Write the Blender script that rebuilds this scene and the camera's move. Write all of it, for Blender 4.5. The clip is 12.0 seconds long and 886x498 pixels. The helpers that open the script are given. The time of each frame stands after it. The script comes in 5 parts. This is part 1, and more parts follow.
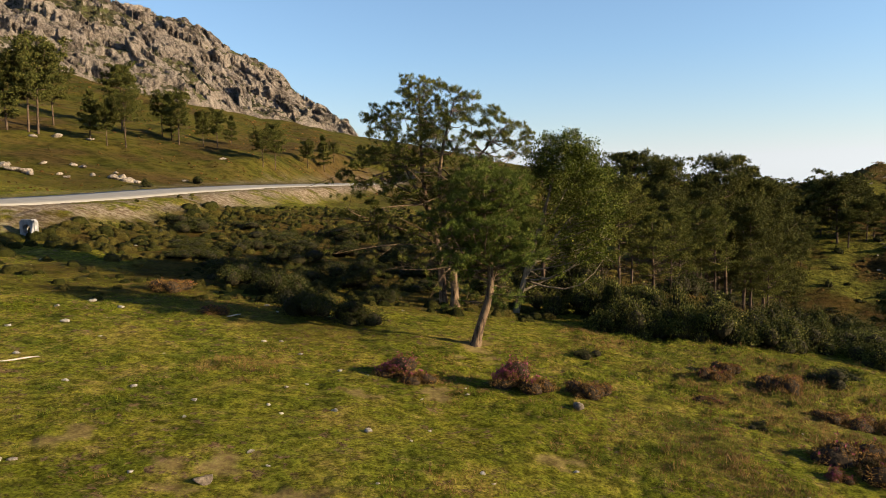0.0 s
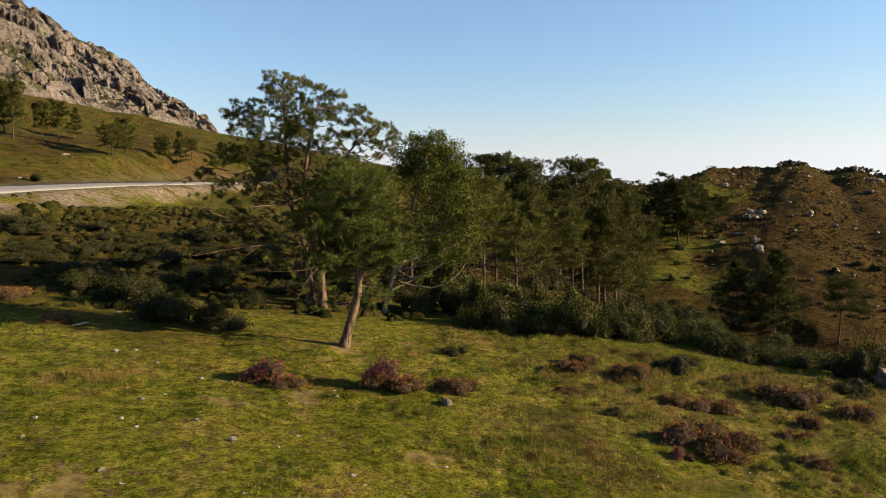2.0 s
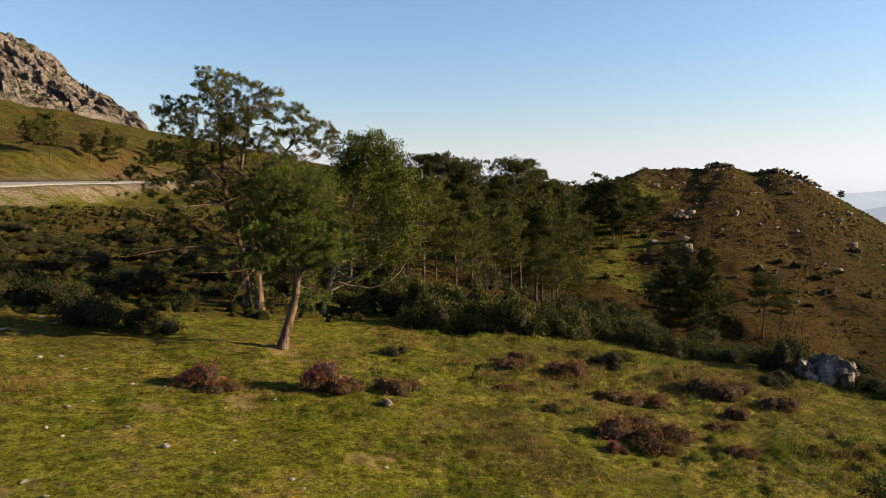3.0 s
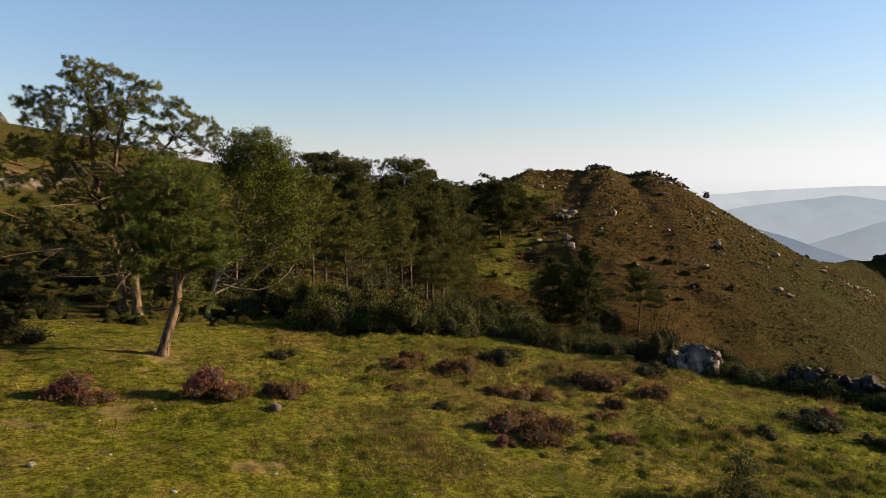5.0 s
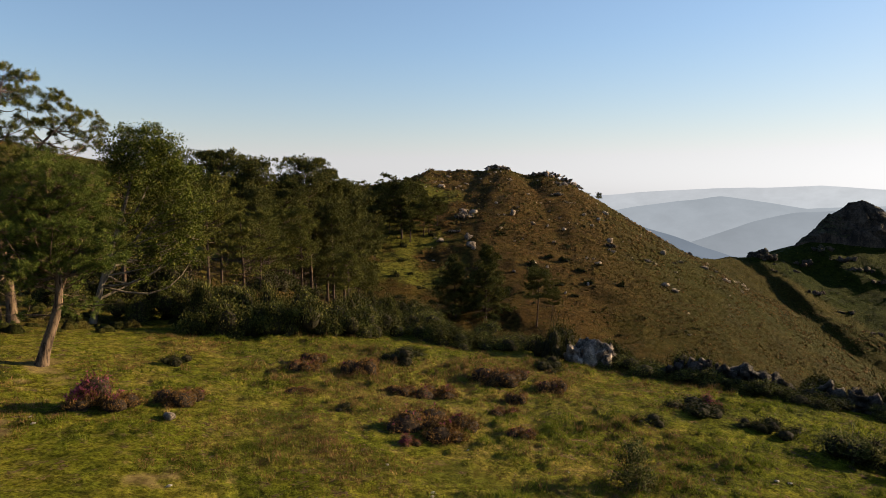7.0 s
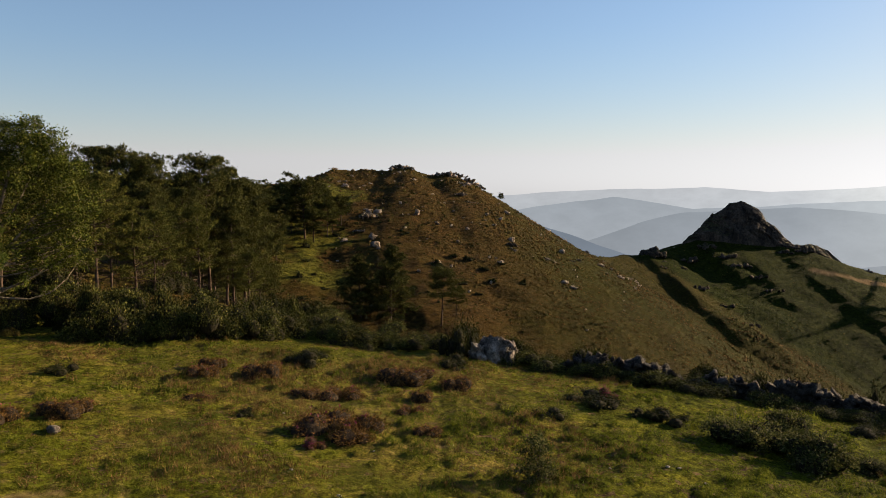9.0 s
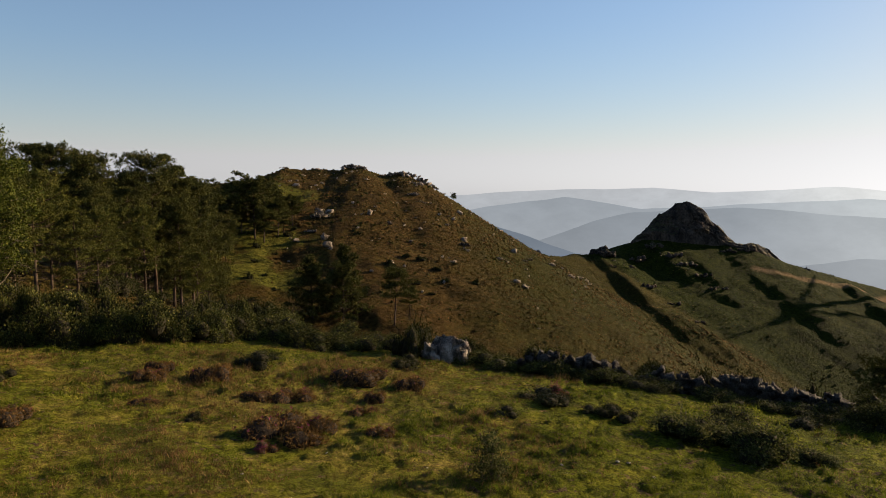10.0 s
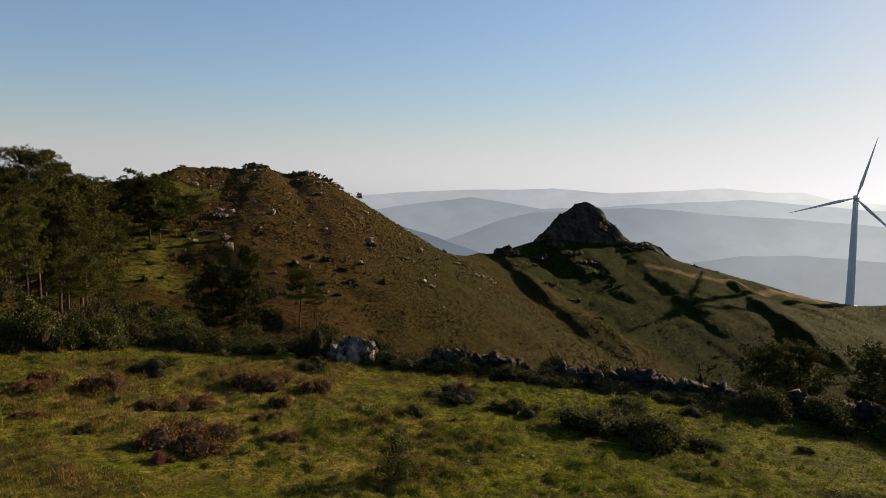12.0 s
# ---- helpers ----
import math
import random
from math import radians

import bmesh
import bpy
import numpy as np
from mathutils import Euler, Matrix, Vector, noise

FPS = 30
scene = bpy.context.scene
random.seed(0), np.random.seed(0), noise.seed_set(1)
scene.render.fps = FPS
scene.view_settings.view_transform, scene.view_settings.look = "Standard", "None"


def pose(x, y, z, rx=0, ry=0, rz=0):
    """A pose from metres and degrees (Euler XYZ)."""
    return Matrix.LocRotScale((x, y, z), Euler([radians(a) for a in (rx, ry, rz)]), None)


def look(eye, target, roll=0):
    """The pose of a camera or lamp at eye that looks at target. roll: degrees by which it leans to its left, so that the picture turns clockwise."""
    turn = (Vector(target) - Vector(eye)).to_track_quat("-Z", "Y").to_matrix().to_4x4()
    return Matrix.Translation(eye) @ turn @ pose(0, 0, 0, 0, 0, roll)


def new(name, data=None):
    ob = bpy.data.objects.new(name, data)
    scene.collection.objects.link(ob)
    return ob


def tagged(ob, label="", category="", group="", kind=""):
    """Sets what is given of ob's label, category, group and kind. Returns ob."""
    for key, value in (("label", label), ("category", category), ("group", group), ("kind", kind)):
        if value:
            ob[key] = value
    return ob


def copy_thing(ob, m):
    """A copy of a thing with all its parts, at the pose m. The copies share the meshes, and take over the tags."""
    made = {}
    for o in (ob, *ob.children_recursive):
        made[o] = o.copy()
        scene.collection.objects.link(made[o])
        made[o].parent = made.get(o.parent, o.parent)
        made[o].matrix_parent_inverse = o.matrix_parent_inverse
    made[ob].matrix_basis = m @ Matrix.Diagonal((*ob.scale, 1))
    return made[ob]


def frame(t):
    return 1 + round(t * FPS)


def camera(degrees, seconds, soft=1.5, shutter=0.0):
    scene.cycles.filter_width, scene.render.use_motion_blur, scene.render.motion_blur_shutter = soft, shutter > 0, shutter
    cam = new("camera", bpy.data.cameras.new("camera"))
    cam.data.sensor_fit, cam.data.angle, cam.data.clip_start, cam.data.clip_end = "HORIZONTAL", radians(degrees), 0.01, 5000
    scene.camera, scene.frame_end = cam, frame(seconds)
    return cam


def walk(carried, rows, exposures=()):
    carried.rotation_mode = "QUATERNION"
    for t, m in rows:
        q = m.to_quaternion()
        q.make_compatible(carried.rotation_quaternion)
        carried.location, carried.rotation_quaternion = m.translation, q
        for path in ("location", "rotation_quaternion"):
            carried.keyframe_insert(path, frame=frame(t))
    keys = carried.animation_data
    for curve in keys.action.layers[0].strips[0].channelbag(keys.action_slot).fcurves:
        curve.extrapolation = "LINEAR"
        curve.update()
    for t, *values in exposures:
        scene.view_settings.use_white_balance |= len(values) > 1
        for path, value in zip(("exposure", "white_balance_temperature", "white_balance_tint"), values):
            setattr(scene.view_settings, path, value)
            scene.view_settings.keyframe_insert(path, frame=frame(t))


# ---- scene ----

# ---------------------------------------------------------------- camera
EYE = 4.7  # camera height over the meadow under it
cam = camera(65.11, 12.0, soft=0.62, shutter=0.1)
# seconds, bearing (clockwise), pitch, roll
TURN = [
    (0.0, 0.00, -4.45, -0.76),
    (0.5, 2.93, -4.48, -0.70),
    (1.0, 5.50, -4.52, -0.63),
    (1.5, 8.45, -4.54, -0.57),
    (2.0, 10.90, -4.57, -0.51),
    (2.5, 13.68, -4.59, -0.44),
    (3.0, 15.90, -4.62, -0.38),
    (5.0, 24.96, -4.68, -0.12),
    (5.5, 27.15, -4.69, -0.06),
    (6.0, 29.06, -4.69, 0.00),
    (6.5, 31.25, -4.70, 0.07),
    (7.0, 33.07, -4.70, 0.13),
    (9.0, 40.96, -4.68, 0.39),
    (9.5, 42.79, -4.67, 0.45),
    (10.0, 44.86, -4.66, 0.52),
    (10.5, 46.68, -4.64, 0.58),
    (11.0, 48.74, -4.63, 0.64),
    (11.5, 50.57, -4.60, 0.71),
    (12.0, 52.61, -4.58, 0.77),
]


def heading(bearing, pitch, roll):
    b, p = radians(bearing), radians(pitch)
    return look((0, 0, EYE), (100 * math.sin(b) * math.cos(p), 100 * math.cos(b) * math.cos(p), EYE + 100 * math.sin(p)), roll)


walk(cam, [(t, heading(b, p, r)) for t, b, p, r in TURN], [(0, 1.76, 6450, 10), (3, 1.66, 6550, 12), (6, 1.52, 6700, 14), (9, 1.32, 6700, 14), (12, 1.09, 6700, 14)])

# ---------------------------------------------------------------- daylight
SUN_BEARING, SUN_RISE = 103.0, 14.8
world = bpy.data.worlds.new("sky")
scene.world = world
world.use_nodes = True
sky = world.node_tree.nodes.new("ShaderNodeTexSky")
sky.sky_type = "NISHITA"
sky.sun_disc = False
sky.sun_elevation, sky.sun_rotation = radians(SUN_RISE), radians(SUN_BEARING)
sky.altitude, sky.air_density, sky.dust_density, sky.ozone_density = 600, 1.0, 0.45, 2.2
# hazy evening air: where the clear sky turns yellow it is whitened, at the same brightness
nodes, links = world.node_tree.nodes, world.node_tree.links
split, ratio, veil, grey, tint, haze = (nodes.new("ShaderNode" + k) for k in ("SeparateColor", "Math", "MapRange", "RGBToBW", "Mix", "Mix"))
links.new(sky.outputs[0], split.inputs[0])
ratio.operation = "DIVIDE"
links.new(split.outputs[0], ratio.inputs[0])
links.new(split.outputs[2], ratio.inputs[1])
links.new(ratio.outputs[0], veil.inputs[0])
veil.inputs[1].default_value, veil.inputs[2].default_value = 0.42, 0.98
veil.inputs[3].default_value, veil.inputs[4].default_value = 0.0, 0.96
links.new(sky.outputs[0], grey.inputs[0])
tint.data_type, tint.blend_type = "RGBA", "MULTIPLY"
tint.inputs[0].default_value = 1.0
links.new(grey.outputs[0], tint.inputs[6])
tint.inputs[7].default_value = (1.31, 1.36, 1.39, 1)
haze.data_type = "RGBA"
links.new(veil.outputs[0], haze.inputs[0])
lift = nodes.new("ShaderNodeMix")
lift.data_type, lift.blend_type = "RGBA", "MULTIPLY"
lift.inputs[0].default_value = 1.0
links.new(sky.outputs[0], lift.inputs[6])
lift.inputs[7].default_value = (1.36, 1.36, 1.36, 1)
links.new(lift.outputs[2], haze.inputs[6])
links.new(tint.outputs[2], haze.inputs[7])
# thick air evens out the bright side of the sky
thin, even = nodes.new("ShaderNodeMath"), nodes.new("ShaderNodeMix")
thin.operation = "MULTIPLY_ADD"
links.new(grey.outputs[0], thin.inputs[0])
thin.inputs[1].default_value, thin.inputs[2].default_value = 0.11, 1.0
even.data_type, even.blend_type = "RGBA", "DIVIDE"
even.inputs[0].default_value = 1.0
links.new(haze.outputs[2], even.inputs[6])
links.new(thin.outputs[0], even.inputs[7])
links.new(even.outputs[2], nodes["Background"].inputs[0])
nodes["Background"].inputs[1].default_value = 0.06
sun = new("sun", bpy.data.lights.new("sun", "SUN"))
sun.data.energy, sun.data.angle, sun.data.color = 5.0, radians(0.55), (1.0, 0.78, 0.49)
sun.matrix_world = look((300 * math.sin(radians(SUN_BEARING)), 300 * math.cos(radians(SUN_BEARING)), 300 * math.tan(radians(SUN_RISE))), (0, 0, 0))
# ---------------------------------------------------------------- landforms


def hashed(ix, iy, iz):
    n = (ix * 374761393 + iy * 668265263 + iz * 2147483647 + 1013904223) & 0xFFFFFFFF
    n = ((n ^ (n >> 13)) * 1274126177) & 0xFFFFFFFF
    n = ((n ^ (n >> 16)) * 2246822519) & 0xFFFFFFFF
    return (n & 0xFFFFFF) / float(0xFFFFFF)


def value_noise(x, y, z=0.0):
    """Smooth noise of about -1 to 1 at the points given by arrays."""
    x, y = np.asarray(x, float), np.asarray(y, float)
    z = np.zeros_like(x) + z
    fx, fy, fz = np.floor(x), np.floor(y), np.floor(z)
    ix, iy, iz = fx.astype(np.int64), fy.astype(np.int64), fz.astype(np.int64)
    u, v, w = x - fx, y - fy, z - fz
    u, v, w = u * u * (3 - 2 * u), v * v * (3 - 2 * v), w * w * (3 - 2 * w)
    total = 0.0
    for a in (0, 1):
        for b in (0, 1):
            for c in (0, 1):
                k = (u if a else 1 - u) * (v if b else 1 - v) * (w if c else 1 - w)
                total = total + k * hashed(ix + a, iy + b, iz + c)
    return total * 2 - 1


def fractal(x, y, z=0.0, octaves=4, gain=0.5):
    total, amp = 0.0, 1.0
    for i in range(octaves):
        total = total + amp * value_noise(x * 2.03 ** i + 17 * i, y * 2.03 ** i - 9 * i, z * 2.03 ** i + 5 * i)
        amp *= gain
    return total


def blocks(p, seed, tilt=0.9):
    """Broken rock: cells of random height and slant at the places p (in cell sizes)."""
    base = np.floor(p).astype(np.int64)
    near = np.full(p.shape[:-1], 9.0)
    out = np.zeros(p.shape[:-1])
    for a in (-1, 0, 1):
        for b in (-1, 0, 1):
            for c in (-1, 0, 1):
                i, j, k = base[..., 0] + a, base[..., 1] + b, base[..., 2] + c
                h = [hashed(i + seed * 7 + m * 31, j - m * 17, k + m * 57) for m in range(7)]
                d = [p[..., m] - ((i, j, k)[m] + h[m]) for m in range(3)]
                dist = d[0] ** 2 + d[1] ** 2 + d[2] ** 2
                value = h[6] + tilt * sum((h[3 + m] - 0.5) * d[m] for m in range(3)) * 2
                closer = dist < near
                near, out = np.where(closer, dist, near), np.where(closer, value, out)
    return out


def polar(bearing, distance, rise):
    """A place by its bearing from the meadow's middle (degrees clockwise), its distance and its height."""
    return (distance * math.sin(radians(bearing)), distance * math.cos(radians(bearing)), rise)


def along(x, y, line):
    """The distance to a line of (x, y, z) points, its height at the nearest place, and the side and the run there."""
    best = np.full(np.shape(x), 1e9)
    high, side, run = np.zeros(np.shape(x)), np.zeros(np.shape(x)), np.zeros(np.shape(x))
    start = 0.0
    for (ax, ay, az), (bx, by, bz) in zip(line, line[1:]):
        dx, dy = bx - ax, by - ay
        size = math.hypot(dx, dy)
        k = np.clip(((x - ax) * dx + (y - ay) * dy) / size ** 2, 0, 1)
        d = np.hypot(x - ax - k * dx, y - ay - k * dy)
        nearer = d < best
        best = np.where(nearer, d, best)
        high = np.where(nearer, az + k * (bz - az), high)
        side = np.where(nearer, np.sign(dx * (y - ay) - dy * (x - ax)), side)
        run = np.where(nearer, start + k * size, run)
        start += size
    return best, high, side, run


def hill(x, y, line, shape):
    """The highest of the slopes that fall from a crest line's stretches: shape gives the height from distance and crest."""
    best = np.full(np.shape(x), -1e4)
    near = np.full(np.shape(x), 1e9)
    for (ax, ay, az), (bx, by, bz) in zip(line, line[1:]):
        dx, dy = bx - ax, by - ay
        k = np.clip(((x - ax) * dx + (y - ay) * dy) / (dx * dx + dy * dy), 0, 1)
        d = np.hypot(x - ax - k * dx, y - ay - k * dy)
        best = np.maximum(best, shape(d, az + k * (bz - az)))
        near = np.minimum(near, d)
    return best, near


def across(x, y):
    c, s = math.cos(radians(40)), math.sin(radians(40))
    return (c * x - s * y) * 2.6, s * x + c * y


def softmax(a, b, k):
    return np.logaddexp(a / k, b / k) * k


def step(a, b, v):
    u = np.clip((v - a) / (b - a), 0, 1)
    return u * u * (3 - 2 * u)


# crest lines of the hills and the road's middle line
PASTURE_CREST = [polar(-75, 200, 62), polar(-50, 215, 53), polar(-32, 215, 42), polar(-26, 222, 37), polar(-16, 240, 32.5), polar(-8, 250, 26.5), polar(-3.8, 215, 20.4), polar(6.6, 190, 12.2), polar(19, 180, 7.5), polar(26, 180, 5.9)]
HEATH_CREST = [polar(25, 182, 5.6), polar(29.6, 186, 7.7), polar(31.2, 188, 9.7), polar(32, 189, 10.9), polar(33.5, 191, 10.6), polar(34.6, 192, 10.9), polar(36.4, 194, 10.6), polar(37.0, 194, 11.5), polar(37.9, 195, 11.9), polar(38.5, 196, 11.0), polar(39.5, 196, 9.9), polar(39.9, 196, 9.2), polar(40.4, 197, 9.8), polar(41.2, 197, 10.2), polar(41.9, 197, 9.6), polar(42.6, 197, 8.2), polar(43.4, 198, 6.4), polar(44.1, 198, 4.8), polar(44.8, 198, 2.9), polar(46, 198, -0.7), polar(48.2, 200, -5.1), polar(52.0, 213, -12.3), polar(53.5, 226, -15.3), polar(55.7, 248, -17.8)]
PEAK_CREST = [polar(55.7, 252, -18.6), polar(58.5, 262, -16.5), polar(61, 280, -12.5), polar(64.3, 296, -11), polar(67, 300, -13), polar(71, 305, -21.5), polar(76.7, 330, -31.3), polar(81, 360, -41.5), polar(83.5, 380, -45.8), polar(86, 400, -46.5), polar(96, 430, -48)]
ROAD = [polar(-75, 52, 4.3), polar(-50, 45, 4.3), polar(-40, 46, 4.45), polar(-33, 48, 4.6), polar(-27.2, 54, 4.85), polar(-21.4, 63, 5.35), polar(-15.1, 79, 5.9), polar(-8.4, 106, 6.5), polar(-4, 140, 7.2)]
RIBS = [[polar(57.6, 254, 2.5), polar(59.5, 233, 3.4), polar(61.4, 216, 3.6), polar(62.8, 205, 3.2), polar(65.1, 196, 1.5)], [polar(61.9, 270, 1.8), polar(64, 256.5, 2.2), polar(66.7, 248, 1.0)], [polar(64, 275, 1.3), polar(66.7, 259, 1.5), polar(67.6, 250, 0.4)], [polar(64.6, 209, 1.0), polar(67.3, 200, 1.6), polar(68.5, 192, 0.4)], [polar(68.4, 277, 1.5), polar(70.2, 266, 1.2), polar(71, 258, 0.3)], [polar(71.1, 263, 0.6), polar(73, 251, 0.7), polar(74, 243, 0.3)], [polar(75.3, 299, 2.2), polar(77.4, 278, 3.2), polar(79.6, 264, 3.6), polar(82, 254, 2.6)]]
TRACK = [polar(69.3, 277, 0), polar(72.3, 282, 0), polar(76, 300, 0), polar(77.5, 318, 0), polar(79.5, 345, 0), polar(83.4, 377, 0)]
ROAD_HALF = 2.9
BARE = [(10.0, 11.6, 0.35), (-4.9, 12.0, 0.3), (0.7, 20.3, 0.95), (-1.8, 15.0, 0.35), (-0.2, 15.2, 0.3), (-3.5, 10.8, 0.4), (-4.1, 9.9, 0.45), (2.0, 12.2, 0.4), (-0.2, 15.6, 0.3), (8.8, 9.2, 0.3), (-2.2, 9.6, 0.5), (-6.2, 11.2, 0.4)]


def tufts(x, y, cell, seed):
    """Grass tufts: rounded cushions of random size, about one to a cell, 0 to 1 high."""
    u, v = x / cell, y / cell
    i0, j0 = np.floor(u).astype(np.int64), np.floor(v).astype(np.int64)
    out = np.zeros(np.shape(u))
    for a in (-1, 0, 1):
        for b in (-1, 0, 1):
            i, j = i0 + a, j0 + b
            h = [hashed(i + seed * 13, j - seed * 7, i * 0 + seed * 101 + m * 57) for m in range(4)]
            d = np.hypot(u - i - h[0], (v - j - h[1]) * (0.75 + 0.5 * h[3])) / (0.35 + 0.5 * h[2])
            out = np.maximum(out, (0.25 + 0.75 * h[3]) * np.clip(1 - d * d, 0, 1))
    return out


def tuft_height(x, y):
    """How high the meadow's tufts stand: low on the grazed side, tussocky towards the wall."""
    rank = np.clip(0.42 + 0.58 * step(2, 12, x) + 0.35 * fractal(x / 3.3, y / 2.7, 31, 3), 0.15, 1.15)
    return rank * (0.13 * tufts(x, y, 0.72, 1) * step(-0.35, 0.3, fractal(x / 1.9, y / 1.6, 33, 2)) + 0.07 * tufts(x + 3.1, y, 0.33, 2) + 0.028 * tufts(x, y + 1.7, 0.17, 3))


def ground(x, y, fine=True):
    """The height of the land at x, y; how much of it is heath, pasture slope and road bank; the way uphill from the road; and how much is green moor."""
    x, y = np.asarray(x, float), np.asarray(y, float)
    xc = np.clip(x, -90, 400)
    z = -0.115 * xc + 0.01 * np.clip(y, -50, 400)
    over = np.hypot(x + 2, y + 1) - 30.0
    right = step(4, 44, x)
    z = z - right * (0.36 * np.logaddexp(0, over / 0.8) * 0.8)
    z = np.maximum(z, -450)
    rise, d = hill(x, y, PASTURE_CREST, lambda d, h: np.maximum(h - z, 0) * (1 - np.clip(d / 165, 0, 1)) ** 1.5)
    pasture = z + rise
    # the heath hill is long towards the meadow and steep at its end: measured across, distances count more
    heath_hill, d2 = hill(*across(x, y), [(*across(px, py), pz) for px, py, pz in HEATH_CREST], lambda d, h: h - 0.225 * d - 0.0001 * d ** 2)
    peak_hill, d3 = hill(x, y, PEAK_CREST, lambda d, h: h - 0.38 * d)
    low = softmax(heath_hill, peak_hill, 3.0)
    out = softmax(pasture, low, 1.2)
    heath = np.maximum(step(-1, 2.5, low - pasture) * step(25, 50, over), 0.85 * step(1, 5, over) * step(1, 7, x) * (1 - step(90, 150, np.hypot(x, y)) * (1 - step(-1, 2.5, low - pasture))))
    heath = np.maximum(heath, 0.85 * (1 - step(9, 17, np.hypot((x + 5) * 0.8, (y - 42) * 0.75) + 3.5 * fractal(x / 4, y / 4, 6, 3))))
    if fine:
        far = step(20, 60, np.hypot(x, y))
        rough = 0.10 * fractal(x / 5.5, y / 5.5, 0, 2) + 0.05 * fractal(x / 1.5, y / 1.1, 3, 2) + tuft_height(x, y)
        rough_far = 0.9 * fractal(x / 21, y / 21, 7, 4) + 0.25 * fractal(x / 3.5, y / 3.5, 2, 3)
        gully = step(2, 30, d3) * step(-2, 3, peak_hill - heath_hill) * np.abs(fractal((x - y * 0.35) / 14 + 0.6 * value_noise(x / 30, y / 30, 2), (x + y) / 70, 4, 3)) * 0.6
        out = out + rough * (1 - far) + rough_far * far * step(0, 25, np.minimum(d, np.minimum(d2, d3)) + 8) - gully * far
    for line in RIBS:  # rock ribs that run down the moor
        rd, rh, side, run = along(x, y, line)
        wild = 0.85 + 0.3 * fractal(x / 9, y / 9, 11, 3)
        out = out + 0.95 * rh * wild * np.exp(-(rd / np.where(side < 0, 2.8, 8.0)) ** 2)
    # the road lies on a shelf cut into the slope
    rd, rh, side, run = along(x, y, ROAD)
    off = rd * side  # positive: uphill of the middle
    shelf = rh + np.clip(off, -ROAD_HALF - 0.8, ROAD_HALF + 0.8) * 0.055
    fade_up = step(ROAD_HALF + 0.7, ROAD_HALF + 9, off)
    fade_down = step(ROAD_HALF + 0.9, ROAD_HALF + 5.5, -off)
    blend = np.maximum(fade_up, fade_down)
    bank = np.where(off > 0, 0.35, 1.0) * (1 - step(ROAD_HALF + 3.0, ROAD_HALF + 5.0, np.abs(off) + 0.8 * value_noise(x / 2.5, y / 2.5, 9)))
    out = shelf * (1 - blend) + out * blend
    # trodden and bare places of the meadow: x, y, radius
    soil = np.zeros(np.shape(x))
    for sx, sy, sr in BARE:
        soil = np.maximum(soil, 0.55 * (1 - step(0.2 * sr, 1.0 * sr, np.hypot(x - sx, (y - sy) * 0.8) + 0.9 * sr * fractal(x * 2.5, y * 2.5, 1, 3))))
    soil = np.maximum(soil, 0.8 * (1 - step(0.9, 2.6, along(x, y, TRACK)[0])))
    moor = step(-3, 4, peak_hill - heath_hill) * step(60, 90, over)
    moor = np.maximum(moor, 0.55 * step(43, 54, np.degrees(np.arctan2(x, y))) * step(40, 80, over))
    return out, heath, step(0.5, 2.5, rise) * (x < 30), bank, off, moor, soil


def glades(x, y):
    """Grassy clearings on the slope between the wood and the heath."""
    deg, d = np.degrees(np.arctan2(x, y)), np.hypot(x, y)
    return step(20, 24, deg) * (1 - step(33, 36, deg)) * step(80, 98, d) * (1 - step(165, 190, d)) * step(-0.35, 0.2, fractal(x / 11, y / 11, 6, 5, 0.65))


def height(x, y):
    return float(ground(np.array([x]), np.array([y]))[0][0])
# ---------------------------------------------------------------- end of landforms

